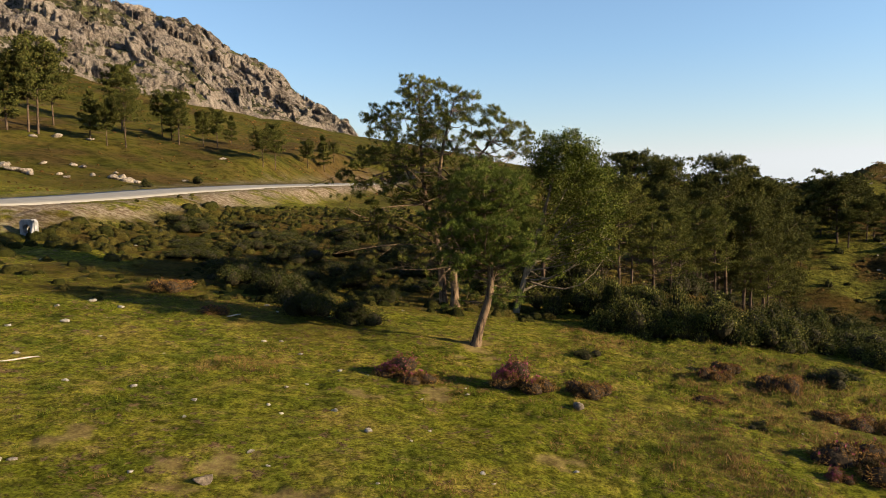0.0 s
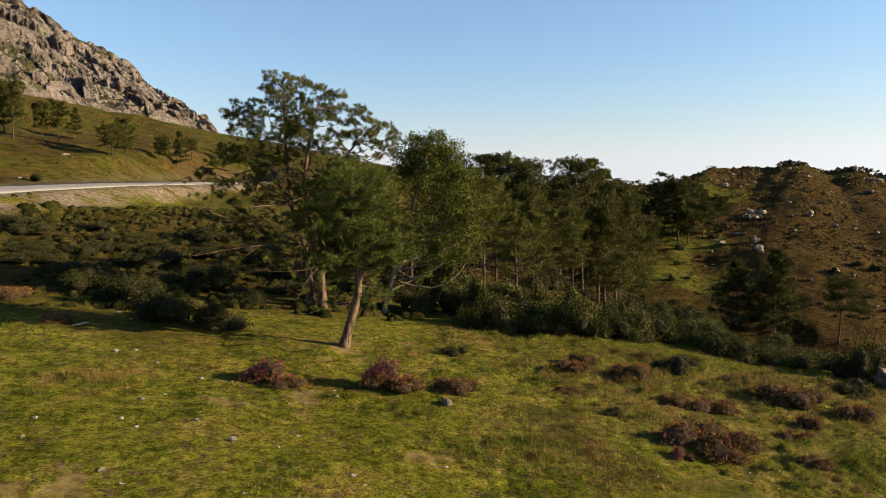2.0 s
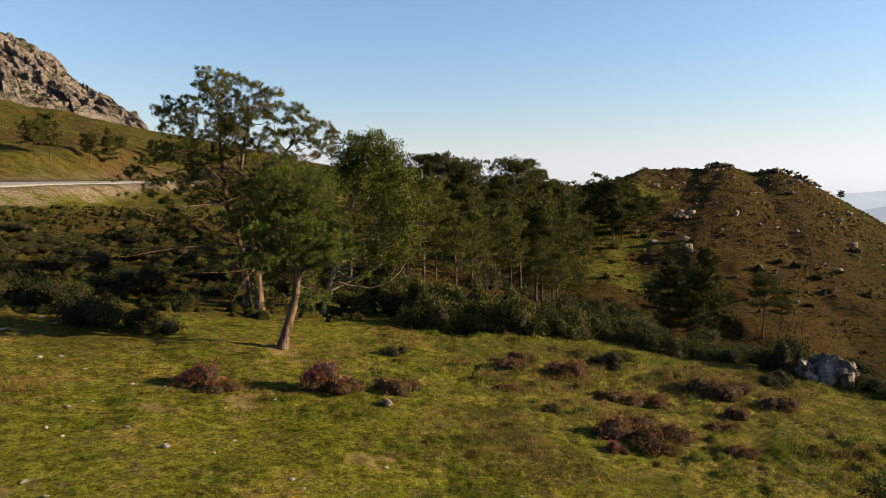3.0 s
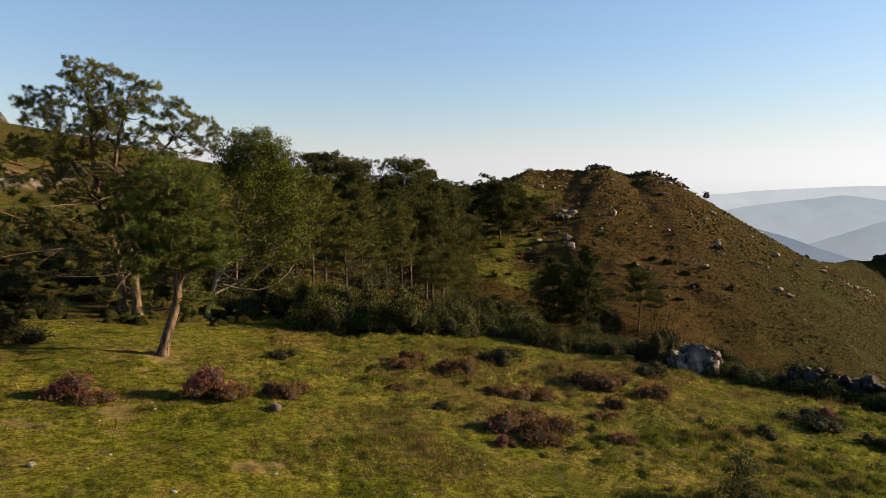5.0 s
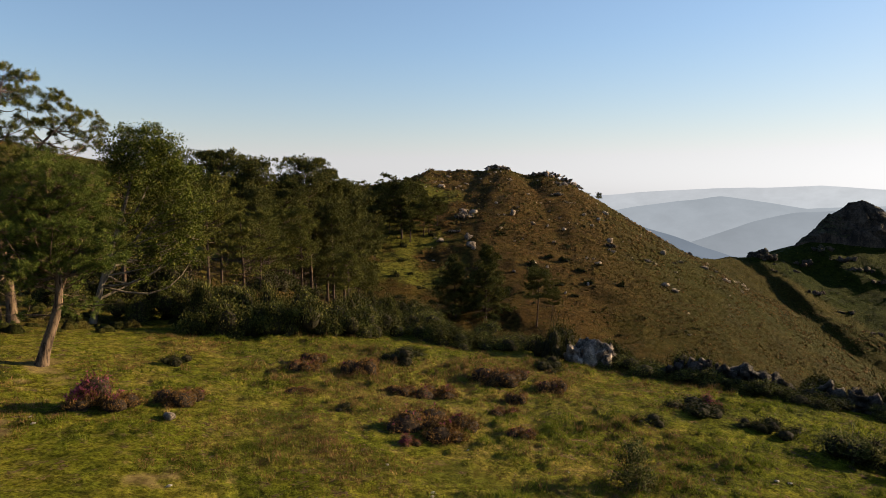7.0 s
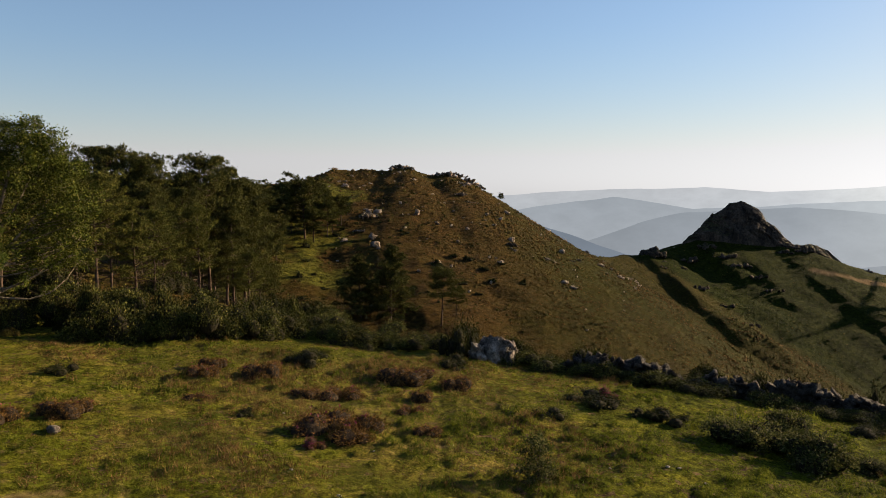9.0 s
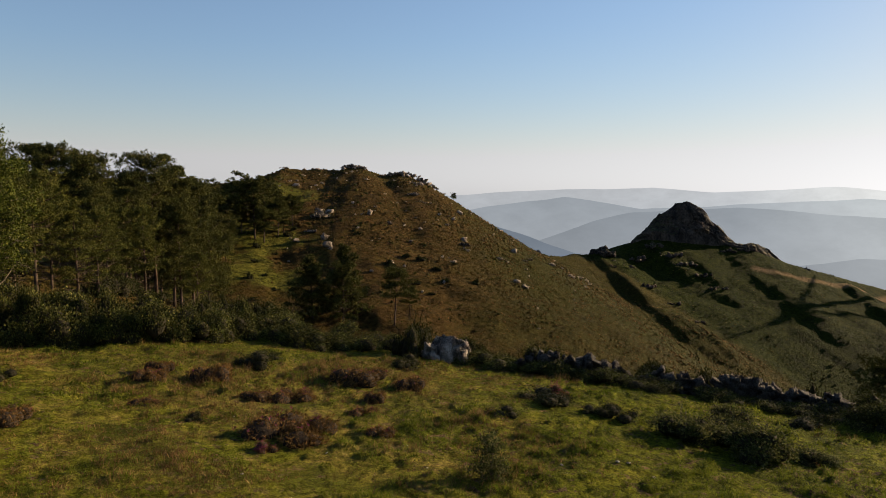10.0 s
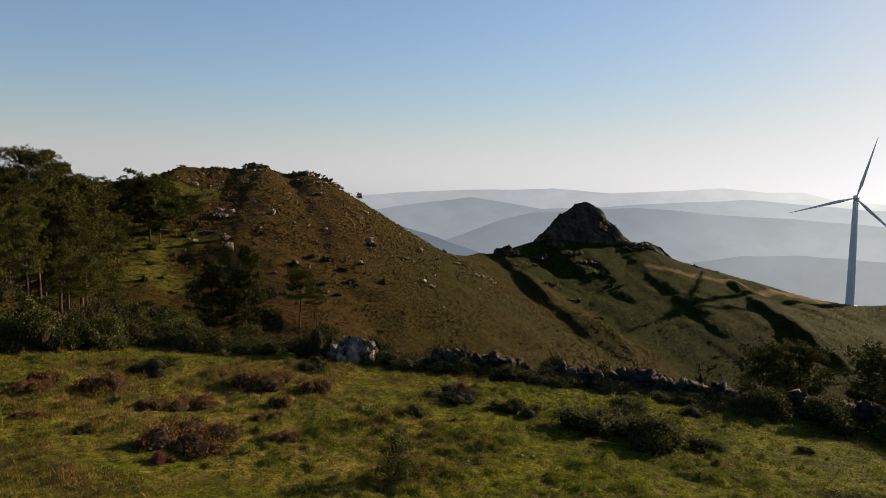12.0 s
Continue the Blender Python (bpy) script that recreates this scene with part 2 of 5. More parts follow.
# ---------------------------------------------------------------- materials
class Nodes:
    """A node material, built link by link."""

    def __init__(self, name, rough=0.9, gloss=0.25):
        self.mat = bpy.data.materials.new(name)
        self.mat.use_nodes = True
        self.tree = self.mat.node_tree
        self.bsdf = self.tree.nodes["Principled BSDF"]
        self.out = self.tree.nodes["Material Output"]
        self.bsdf.inputs["Roughness"].default_value = rough
        self.bsdf.inputs["Specular IOR Level"].default_value = gloss
        self.place = None

    def add(self, kind):
        return self.tree.nodes.new(kind)

    def link(self, a, b):
        self.tree.links.new(a, b)

    def where(self):
        if self.place is None:
            self.place = self.add("ShaderNodeNewGeometry").outputs["Position"]
        return self.place

    def grain(self, scale, detail=4.0, rough=0.6, stretch=None, warp=0.0):
        node = self.add("ShaderNodeTexNoise")
        node.inputs["Scale"].default_value, node.inputs["Detail"].default_value = scale, detail
        node.inputs["Roughness"].default_value, node.inputs["Distortion"].default_value = rough, warp
        if stretch:
            m = self.add("ShaderNodeMapping")
            m.inputs["Scale"].default_value = stretch
            self.link(self.where(), m.inputs[0])
            self.link(m.outputs[0], node.inputs["Vector"])
        else:
            self.link(self.where(), node.inputs["Vector"])
        wide = self.add("ShaderNodeMapRange")  # spread the values over the whole range
        wide.inputs[1].default_value, wide.inputs[2].default_value = 0.24, 0.76
        self.link(node.outputs["Fac"], wide.inputs[0])
        return wide.outputs[0]

    def ramp(self, fac, *stops):
        node = self.add("ShaderNodeValToRGB")
        while len(node.color_ramp.elements) < len(stops):
            node.color_ramp.elements.new(0.5)
        for e, (pos, colour) in zip(node.color_ramp.elements, stops):
            e.position = pos
            e.color = (*colour, 1) if isinstance(colour, tuple) else (colour, colour, colour, 1)
        self.link(fac, node.inputs[0])
        return node.outputs[0]

    def mix(self, fac, a, b, mode="MIX"):
        node = self.add("ShaderNodeMix")
        node.data_type, node.blend_type = "RGBA", mode
        for value, socket in ((fac, node.inputs[0]), (a, node.inputs[6]), (b, node.inputs[7])):
            if isinstance(value, (int, float)):
                socket.default_value = value
            elif isinstance(value, tuple):
                socket.default_value = (*value, 1)
            else:
                self.link(value, socket)
        return node.outputs[2]

    def attribute(self, name):
        node = self.add("ShaderNodeAttribute")
        node.attribute_name = name
        return node.outputs["Fac"]

    def island(self):
        return self.add("ShaderNodeNewGeometry").outputs["Random Per Island"]

    def each(self):
        return self.add("ShaderNodeObjectInfo").outputs["Random"]

    def colour(self, socket):
        self.link(socket, self.bsdf.inputs["Base Color"])
        return self

    def bump(self, fac, strength, distance):
        node = self.add("ShaderNodeBump")
        node.inputs["Strength"].default_value, node.inputs["Distance"].default_value = strength, distance
        self.link(fac, node.inputs["Height"])
        self.link(node.outputs[0], self.bsdf.inputs["Normal"])
        return self

    def translucent(self, socket, share):
        leaf, mixer = self.add("ShaderNodeBsdfTranslucent"), self.add("ShaderNodeMixShader")
        self.link(socket, leaf.inputs[0])
        mixer.inputs[0].default_value = share
        self.link(self.bsdf.outputs[0], mixer.inputs[1])
        self.link(leaf.outputs[0], mixer.inputs[2])
        self.link(mixer.outputs[0], self.out.inputs[0])
        return self


def land_material():
    n = Nodes("land", 0.97, 0.02)
    broad, mid, small, tiny = n.grain(0.10, 4), n.grain(0.75, 6, 0.65), n.grain(4.0, 6, 0.75), n.grain(17.0, 4, 0.7)
    grass = n.ramp(mid, (0.15, (0.0429, 0.0532, 0.0057)), (0.4, (0.0854, 0.0907, 0.0093)), (0.6, (0.114, 0.103, 0.0145)), (0.85, (0.161, 0.118, 0.0309)))
    lush = n.ramp(mid, (0.2, (0.0248, 0.0304, 0.0036)), (0.5, (0.062, 0.0698, 0.0041)), (0.8, (0.102, 0.102, 0.0066)))
    green = n.ramp(broad, (0.42, 0.08), (0.60, 0.6))
    green = n.mix(n.attribute("lush"), green, (0.92, 0.92, 0.92))
    grass = n.mix(green, grass, lush)
    straw = n.mix(n.attribute("lush"), n.ramp(n.grain(1.9, 7, 0.75), (0.6, 0.0), (0.82, 0.65)), (0.0, 0.0, 0.0))
    grass = n.mix(straw, grass, (0.177, 0.122, 0.0468))
    grass = n.mix(0.9, grass, n.ramp(small, (0.3, 0.36), (0.7, 1.45)), "MULTIPLY")
    grass = n.mix(0.9, grass, n.ramp(tiny, (0.2, 0.35), (0.8, 1.5)), "MULTIPLY")
    bare = n.ramp(n.grain(1.1, 7, 0.7), (0.74, 0.0), (0.80, 0.9))
    grass = n.mix(bare, grass, n.ramp(tiny, (0.3, (0.0676, 0.039, 0.0208)), (0.7, (0.156, 0.0988, 0.0572))))
    fleck = n.mix(1.0, n.ramp(n.grain(3.4, 6, 0.7), (0.64, 0.0), (0.68, 0.95)), n.ramp(n.grain(0.3, 4), (0.45, 0.15), (0.6, 1.0)), "MULTIPLY")
    grass = n.mix(fleck, grass, n.ramp(tiny, (0.3, (0.026, 0.0156, 0.0094)), (0.7, (0.109, 0.0702, 0.0416))))
    clods = n.ramp(n.grain(2.6, 8, 0.8), (0.68, 0.0), (0.73, 0.95))
    grass = n.mix(n.attribute("tan"), grass, n.ramp(mid, (0.25, (0.0364, 0.0312, 0.0094)), (0.55, (0.078, 0.0624, 0.0156)), (0.8, (0.125, 0.0884, 0.0312))))
    grass = n.mix(clods, grass, n.ramp(tiny, (0.3, (0.0312, 0.0198, 0.0104)), (0.7, (0.135, 0.091, 0.0572))))
    heath = n.ramp(n.grain(0.22, 6, 0.7), (0.15, (0.0312, 0.0212, 0.0055)), (0.4, (0.0649, 0.0384, 0.0111)), (0.6, (0.0519, 0.0374, 0.0086)), (0.85, (0.0904, 0.0471, 0.0159)))
    heath = n.mix(n.ramp(n.grain(0.028, 3), (0.5, 0.0), (0.75, 0.6)), heath, (0.0415, 0.0374, 0.0066))
    heath = n.mix(0.85, heath, n.ramp(n.grain(1.1, 6, 0.75), (0.25, 0.4), (0.75, 1.35)), "MULTIPLY")
    slope = n.ramp(n.grain(0.12, 6, 0.65), (0.2, (0.028, 0.0291, 0.00531)), (0.5, (0.0458, 0.0418, 0.00731)), (0.8, (0.0622, 0.0445, 0.0118)))
    slope = n.mix(n.ramp(n.grain(0.05, 5, 0.6), (0.52, 0.0), (0.66, 0.7)), slope, (0.0427, 0.0257, 0.0105))
    slope = n.mix(0.75, slope, n.ramp(n.grain(0.8, 7, 0.75), (0.34, 0.45), (0.62, 1.25)), "MULTIPLY")
    gravel = n.ramp(n.grain(3.0, 7, 0.75), (0.32, (0.0712, 0.0482, 0.0314)), (0.5, (0.138, 0.104, 0.0751)), (0.66, (0.209, 0.176, 0.138)))
    c = n.mix(n.attribute("slope"), grass, slope)
    c = n.mix(n.attribute("heath"), c, heath)
    glade = n.ramp(n.grain(0.3, 6, 0.7), (0.25, (0.03, 0.033, 0.007)), (0.5, (0.08, 0.0825, 0.012)), (0.8, (0.11, 0.1, 0.017)))
    glade = n.mix(0.9, glade, n.ramp(n.grain(1.2, 7, 0.8), (0.3, 0.4), (0.7, 1.4)), "MULTIPLY")
    c = n.mix(n.attribute("glade"), c, glade)
    moor = n.ramp(n.grain(0.25, 7, 0.7), (0.2, (0.0107, 0.0157, 0.003)), (0.5, (0.0183, 0.0259, 0.003)), (0.8, (0.0266, 0.0314, 0.0036)))
    moor = n.mix(0.8, moor, n.ramp(n.grain(1.0, 6, 0.75), (0.25, 0.5), (0.75, 1.3)), "MULTIPLY")
    c = n.mix(n.attribute("moor"), c, moor)
    c = n.mix(n.attribute("soil"), c, n.ramp(small, (0.2, (0.116, 0.0725, 0.0348)), (0.8, (0.232, 0.157, 0.0812))))
    worn = n.mix(1.0, n.attribute("gravel"), n.ramp(n.grain(0.35, 6, 0.65), (0.36, 0.0), (0.52, 1.0)), "MULTIPLY")
    c = n.mix(worn, c, gravel)
    near, far, both = n.add("ShaderNodeMath"), n.add("ShaderNodeMath"), n.add("ShaderNodeMath")
    near.operation = far.operation = "MULTIPLY"
    n.link(n.grain(8.0, 9, 0.85), near.inputs[0])
    near.inputs[1].default_value = 0.05
    n.link(n.grain(0.7, 7, 0.75), far.inputs[0])
    n.link(n.ramp(n.attribute("heath"), (0.4, 0.0), (1.0, 1.3)), far.inputs[1])
    n.link(near.outputs[0], both.inputs[0])
    n.link(far.outputs[0], both.inputs[1])
    n.colour(c).bump(both.outputs[0], 0.8, 1.0)
    return n.mat


def rock_material(name, light, mid, dark, green=0.0, scale=1.0):
    n = Nodes(name, 0.92, 0.2)
    tone = n.grain(0.5 * scale, 8, 0.75, (1, 1, 0.45))
    c = n.ramp(tone, (0.32, dark), (0.46, mid), (0.62, light))
    c = n.mix(0.8, c, n.ramp(n.grain(2.6 * scale, 7, 0.75), (0.32, 0.45), (0.62, 1.15)), "MULTIPLY")
    crack = n.ramp(n.grain(0.9 * scale, 5, 0.6, (1.6, 1.6, 0.6), 1.5), (0.47, 1.0), (0.495, 0.35), (0.52, 1.0))
    c = n.mix(0.6, c, crack, "MULTIPLY")
    if green:
        up, lie, wild = n.add("ShaderNodeSeparateXYZ"), n.add("ShaderNodeMath"), n.add("ShaderNodeMath")
        n.link(n.add("ShaderNodeNewGeometry").outputs["Normal"], up.inputs[0])
        lie.operation, wild.operation = "MULTIPLY", "MULTIPLY_ADD"
        n.link(n.grain(0.16 * scale, 8, 0.7, (0.8, 0.8, 1.2), 0.4), lie.inputs[0])
        lie.inputs[1].default_value = 0.6
        n.link(up.outputs[2], wild.inputs[0])
        wild.inputs[1].default_value = 0.36
        n.link(lie.outputs[0], wild.inputs[2])
        patch = n.ramp(wild.outputs[0], (0.9 - green, 0.0), (0.94 - green, 1.0))
        herb = n.ramp(n.grain(0.8 * scale, 6, 0.7), (0.35, (0.024, 0.0276, 0.0096)), (0.52, (0.051, 0.042, 0.018)), (0.68, (0.066, 0.069, 0.021)))
        c = n.mix(patch, c, herb)
    n.colour(c).bump(n.grain(2.2 * scale, 9, 0.75), 1.0, 0.4 / scale)
    return n.mat


def bark_material(name, light, dark, scale=6.0):
    n = Nodes(name, 0.95, 0.1)
    plates = n.grain(scale, 6, 0.7, (1, 1, 0.25), 0.6)
    n.colour(n.ramp(plates, (0.3, dark), (0.52, light), (0.75, tuple(1.25 * v for v in light))))
    n.bump(plates, 1.0, 0.04)
    return n.mat


def leaf_material(name, dark, light, odd, share=0.3, clump=0.5, low=0.55, high=1.3):
    n = Nodes(name, 0.8, 0.06)
    c = n.ramp(n.island(), (0.0, dark), (0.6, light), (1.0, odd))
    c = n.mix(0.8, c, n.ramp(n.grain(clump, 3), (0.2, low), (0.8, high)), "MULTIPLY")
    n.colour(c).translucent(c, share)
    return n.mat


def cushion_material(name, dark, light, odd):
    n = Nodes(name, 0.95, 0.05)
    c = n.ramp(n.island(), (0.0, dark), (0.55, light), (1.0, odd))
    fine = n.grain(2.6, 7, 0.8)
    c = n.mix(0.9, c, n.ramp(fine, (0.25, 0.3), (0.75, 1.5)), "MULTIPLY")
    n.colour(c).bump(fine, 1.0, 0.35)
    return n.mat


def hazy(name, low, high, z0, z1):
    """Air-lit distance: haze painted as a plain glow, paler towards the valley floor and warmer and brighter towards
    the sun.
    """
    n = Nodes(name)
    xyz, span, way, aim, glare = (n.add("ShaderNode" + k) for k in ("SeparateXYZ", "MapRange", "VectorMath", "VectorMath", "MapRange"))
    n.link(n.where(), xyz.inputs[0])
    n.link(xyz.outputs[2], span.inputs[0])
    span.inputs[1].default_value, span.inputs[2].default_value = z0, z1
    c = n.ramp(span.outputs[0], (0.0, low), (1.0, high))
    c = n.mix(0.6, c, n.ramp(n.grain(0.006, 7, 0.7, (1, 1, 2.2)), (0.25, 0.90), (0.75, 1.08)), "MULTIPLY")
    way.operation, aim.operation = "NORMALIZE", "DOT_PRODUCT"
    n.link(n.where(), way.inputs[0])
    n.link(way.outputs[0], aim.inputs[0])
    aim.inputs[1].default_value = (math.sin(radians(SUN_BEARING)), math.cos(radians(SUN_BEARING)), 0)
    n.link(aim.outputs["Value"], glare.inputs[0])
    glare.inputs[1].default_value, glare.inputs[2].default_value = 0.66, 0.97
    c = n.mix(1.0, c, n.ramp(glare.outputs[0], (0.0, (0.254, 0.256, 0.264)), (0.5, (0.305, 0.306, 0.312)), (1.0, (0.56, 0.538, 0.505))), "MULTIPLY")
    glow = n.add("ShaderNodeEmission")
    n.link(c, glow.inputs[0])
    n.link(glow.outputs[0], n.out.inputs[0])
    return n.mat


def plain(name, colour, rough=0.6, metal=0.0, vary=0.12, scale=4.0):
    n = Nodes(name, rough, 0.4)
    n.bsdf.inputs["Metallic"].default_value = metal
    n.colour(n.mix(1.0, colour, n.ramp(n.grain(scale, 5), (0.3, 1 - vary), (0.7, 1 + vary)), "MULTIPLY"))
    return n.mat


LAND = land_material()
CLIFF = rock_material("cliff_rock", (0.23, 0.196, 0.169), (0.181, 0.151, 0.13), (0.0691, 0.0556, 0.046), 0.33, 0.3)
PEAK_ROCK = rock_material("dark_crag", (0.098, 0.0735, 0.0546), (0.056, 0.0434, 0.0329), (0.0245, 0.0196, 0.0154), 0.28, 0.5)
BOULDER = rock_material("boulder", (0.312, 0.252, 0.192), (0.216, 0.174, 0.132), (0.09, 0.072, 0.054), 0.0, 3.0)
# darker than the boulders: the backlit wall's shade is put into its colour
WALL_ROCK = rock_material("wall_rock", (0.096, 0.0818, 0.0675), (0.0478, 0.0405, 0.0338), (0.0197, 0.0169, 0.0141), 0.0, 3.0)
LIMESTONE = rock_material("limestone", (0.363, 0.308, 0.259), (0.253, 0.214, 0.181), (0.0935, 0.077, 0.0633), 0.0, 2.0)
OUTCROP = rock_material("outcrop_rock", (0.45, 0.377, 0.315), (0.27, 0.225, 0.189), (0.0809, 0.0674, 0.0539), 0.0, 2.6)
HEATH_ROCK = rock_material("heath_rock", (0.335, 0.261, 0.195), (0.177, 0.135, 0.0977), (0.0558, 0.0437, 0.0316), 0.3, 0.9)
HEATH_STONE = rock_material("heath_stone", (0.348, 0.281, 0.214), (0.241, 0.188, 0.14), (0.0936, 0.0737, 0.0536), 0.0, 0.9)
PALE_STONE = rock_material("pale_stone", (0.383, 0.351, 0.306), (0.315, 0.279, 0.234), (0.207, 0.171, 0.135), 0.0, 8.0)
PINE_BARK = bark_material("pine_bark", (0.122, 0.0833, 0.0535), (0.0335, 0.023, 0.0156), 9.0)
# darker copy of the pine bark, with the wood's shade put into its colour
SHADED_BARK = bark_material("shaded_pine_bark", (0.07, 0.049, 0.035), (0.021, 0.0154, 0.0112), 5.0)
PALE_BARK = bark_material("birch_bark", (0.145, 0.117, 0.0823), (0.0475, 0.0379, 0.0265), 6.0)
# near-black for the added light-blocking bush cores; the thin shoots share it
CORE_STEM = bark_material("core_stem", (0.0245, 0.021, 0.0112), (0.0105, 0.0091, 0.0056), 9.0)
TWIG = bark_material("dry_twig", (0.111, 0.078, 0.0553), (0.039, 0.0273, 0.0195), 9.0)
NEEDLE = leaf_material("pine_needle", (0.0273, 0.0361, 0.007), (0.0755, 0.0834, 0.0153), (0.164, 0.143, 0.0323), 0.1, 1.1)
NEEDLE_BRIGHT = leaf_material("young_pine_needle", (0.0213, 0.0376, 0.0066), (0.0673, 0.0909, 0.0145), (0.146, 0.154, 0.033), 0.1, 1.3)
NEEDLE_FAR = leaf_material("far_pine_needle", (0.022, 0.029, 0.0068), (0.0604, 0.0658, 0.0145), (0.12, 0.105, 0.0271), 0.1, 0.5)
BIRCH_LEAF = leaf_material("birch_leaf", (0.0243, 0.0351, 0.0043), (0.0576, 0.0727, 0.0086), (0.111, 0.11, 0.0196), 0.15, 0.9)
BRAMBLE_LEAF = leaf_material("bramble_leaf", (0.0156, 0.0212, 0.0056), (0.0494, 0.055, 0.0106), (0.127, 0.113, 0.0282), 0.08, 1.4, 0.35, 1.6)
SCRUB_LEAF = leaf_material("scrub_leaf", (0.0139, 0.0192, 0.0048), (0.0318, 0.0365, 0.0086), (0.0653, 0.057, 0.0182), 0.12, 0.7)
HEATHER_BROWN = leaf_material("dry_heather", (0.0572, 0.0378, 0.0089), (0.142, 0.0792, 0.0213), (0.269, 0.143, 0.0496), 0.08, 2.0)
# near-black for the solid cores added to darken heather from inside
HEATHER_CORE = bark_material("heather_core_bark", (0.036, 0.0252, 0.0156), (0.015, 0.0108, 0.0072), 12.0)
HEATH_CUSHION = cushion_material("heath_cushion", (0.0409, 0.0311, 0.0073), (0.0784, 0.049, 0.013), (0.123, 0.067, 0.0217))
SCRUB_CUSHION = cushion_material("scrub_cushion", (0.0206, 0.0238, 0.0049), (0.0447, 0.0437, 0.0085), (0.0826, 0.0661, 0.0149))
MEADOW_LEAF = leaf_material("meadow_bramble_leaf", (0.0232, 0.0319, 0.0081), (0.058, 0.0667, 0.0162), (0.139, 0.128, 0.0493), 0.3, 1.4)
HEATHER_PURPLE = leaf_material("flowering_heather", (0.109, 0.0336, 0.042), (0.202, 0.042, 0.084), (0.336, 0.0756, 0.168), 0.25, 2.0)
GRASS_BLADE = leaf_material("grass_blade", (0.032, 0.0509, 0.0046), (0.0984, 0.12, 0.0091), (0.146, 0.147, 0.0213), 0.32, 2.2, 0.4, 1.4)
STRAW = leaf_material("dry_grass", (0.0846, 0.0465, 0.0161), (0.153, 0.0899, 0.0322), (0.234, 0.149, 0.062), 0.18, 1.5)
ASPHALT = plain("road_surface", (0.18, 0.171, 0.156), 0.9, 0, 0.10, 1.2)
CONCRETE = plain("culvert_concrete", (0.165, 0.165, 0.171), 0.85, 0, 0.3, 2.5)
STEEL_WHITE = plain("turbine_paint", (0.585, 0.585, 0.585), 0.4, 0, 0.03, 0.2)
WOOD_GREY = plain("weathered_wood", (0.315, 0.28, 0.231), 0.85, 0, 0.25, 8.0)

# ---------------------------------------------------------------- mesh tools
def mesh_of(name, verts, faces, material, smooth=False):
    me = bpy.data.meshes.new(name)
    verts, faces = np.asarray(verts, np.float32), np.asarray(faces, np.int32)
    k = faces.shape[1]
    me.vertices.add(len(verts))
    me.vertices.foreach_set("co", verts.ravel())
    me.loops.add(faces.size)
    me.loops.foreach_set("vertex_index", faces.ravel())
    me.polygons.add(len(faces))
    me.polygons.foreach_set("loop_start", np.arange(0, faces.size, k, dtype=np.int32))
    if smooth:
        me.polygons.foreach_set("use_smooth", np.ones(len(faces), bool))
    me.materials.append(material)
    me.update(calc_edges=True)
    return me


def part(name, me, parent, label=""):
    ob = new(name, me)
    ob.parent = parent
    return tagged(ob, label)


def thing(name, x, y, z=None, turn=0.0, size=1.0, sink=0.0):
    """An Empty that stands on the land and holds a thing's parts."""
    ob = new(name)
    ob.empty_display_size = 0.2
    ob.matrix_basis = pose(x, y, (height(x, y) if z is None else z) - sink, 0, 0, turn) @ Matrix.Scale(size, 4)
    return ob


def grid_faces(nu, nv):
    i = np.arange(nu - 1)[:, None] * nv + np.arange(nv - 1)[None, :]
    return np.stack([i, i + nv, i + nv + 1, i + 1], -1).reshape(-1, 4)


class Wood:
    """Tapered limbs, gathered into one mesh."""

    def __init__(self, sides=6):
        self.v, self.f, self.n, self.sides = [], [], 0, sides

    def limb(self, pts, radii, sides=None):
        pts, s = np.asarray(pts, float), sides or self.sides
        d = np.gradient(pts, axis=0)
        d /= np.linalg.norm(d, axis=1)[:, None] + 1e-9
        ref = np.where(np.abs(d[:, 2:3]) > 0.9, [[1.0, 0, 0]], [[0, 0, 1.0]])
        a = np.cross(d, ref)
        a /= np.linalg.norm(a, axis=1)[:, None] + 1e-9
        b = np.cross(d, a)
        ang = np.arange(s) * 2 * np.pi / s
        ring = pts[:, None] + np.asarray(radii)[:, None, None] * (np.cos(ang)[None, :, None] * a[:, None] + np.sin(ang)[None, :, None] * b[:, None])
        self.v.append(ring.reshape(-1, 3))
        i = np.arange(len(pts) - 1)[:, None] * s + self.n
        j = np.arange(s)[None, :]
        k = (j + 1) % s
        self.f.append(np.stack([i + j, i + k, i + s + k, i + s + j], -1).reshape(-1, 4))
        self.n += len(pts) * s

    def mesh(self, name, material):
        return mesh_of(name, np.concatenate(self.v), np.concatenate(self.f), material, True)


def unit(v):
    return v / (np.linalg.norm(v, axis=-1, keepdims=True) + 1e-9)


def needles(rng, at, way, count, size, width, spread=0.9):
    """Brushes of needles: at each place, count thin blades round the way."""
    n = len(at)
    d = unit(way[:, None] + spread * rng.normal(size=(n, count, 3)) * 0.75)
    side = unit(np.cross(d, rng.normal(size=(n, count, 3))))
    long = size * rng.uniform(0.65, 1.2, (n, count, 1))
    base = at[:, None] + 0.25 * size * rng.normal(size=(n, count, 3)) * 0.5
    half = width * rng.uniform(0.7, 1.3, (n, count, 1))
    v = np.stack([base - side * half * 0.6 + d * long * 0.2, base + side * half * 0.6 + d * long * 0.2, base + d * long], 2).reshape(-1, 3)
    return v, np.arange(len(v)).reshape(-1, 3)


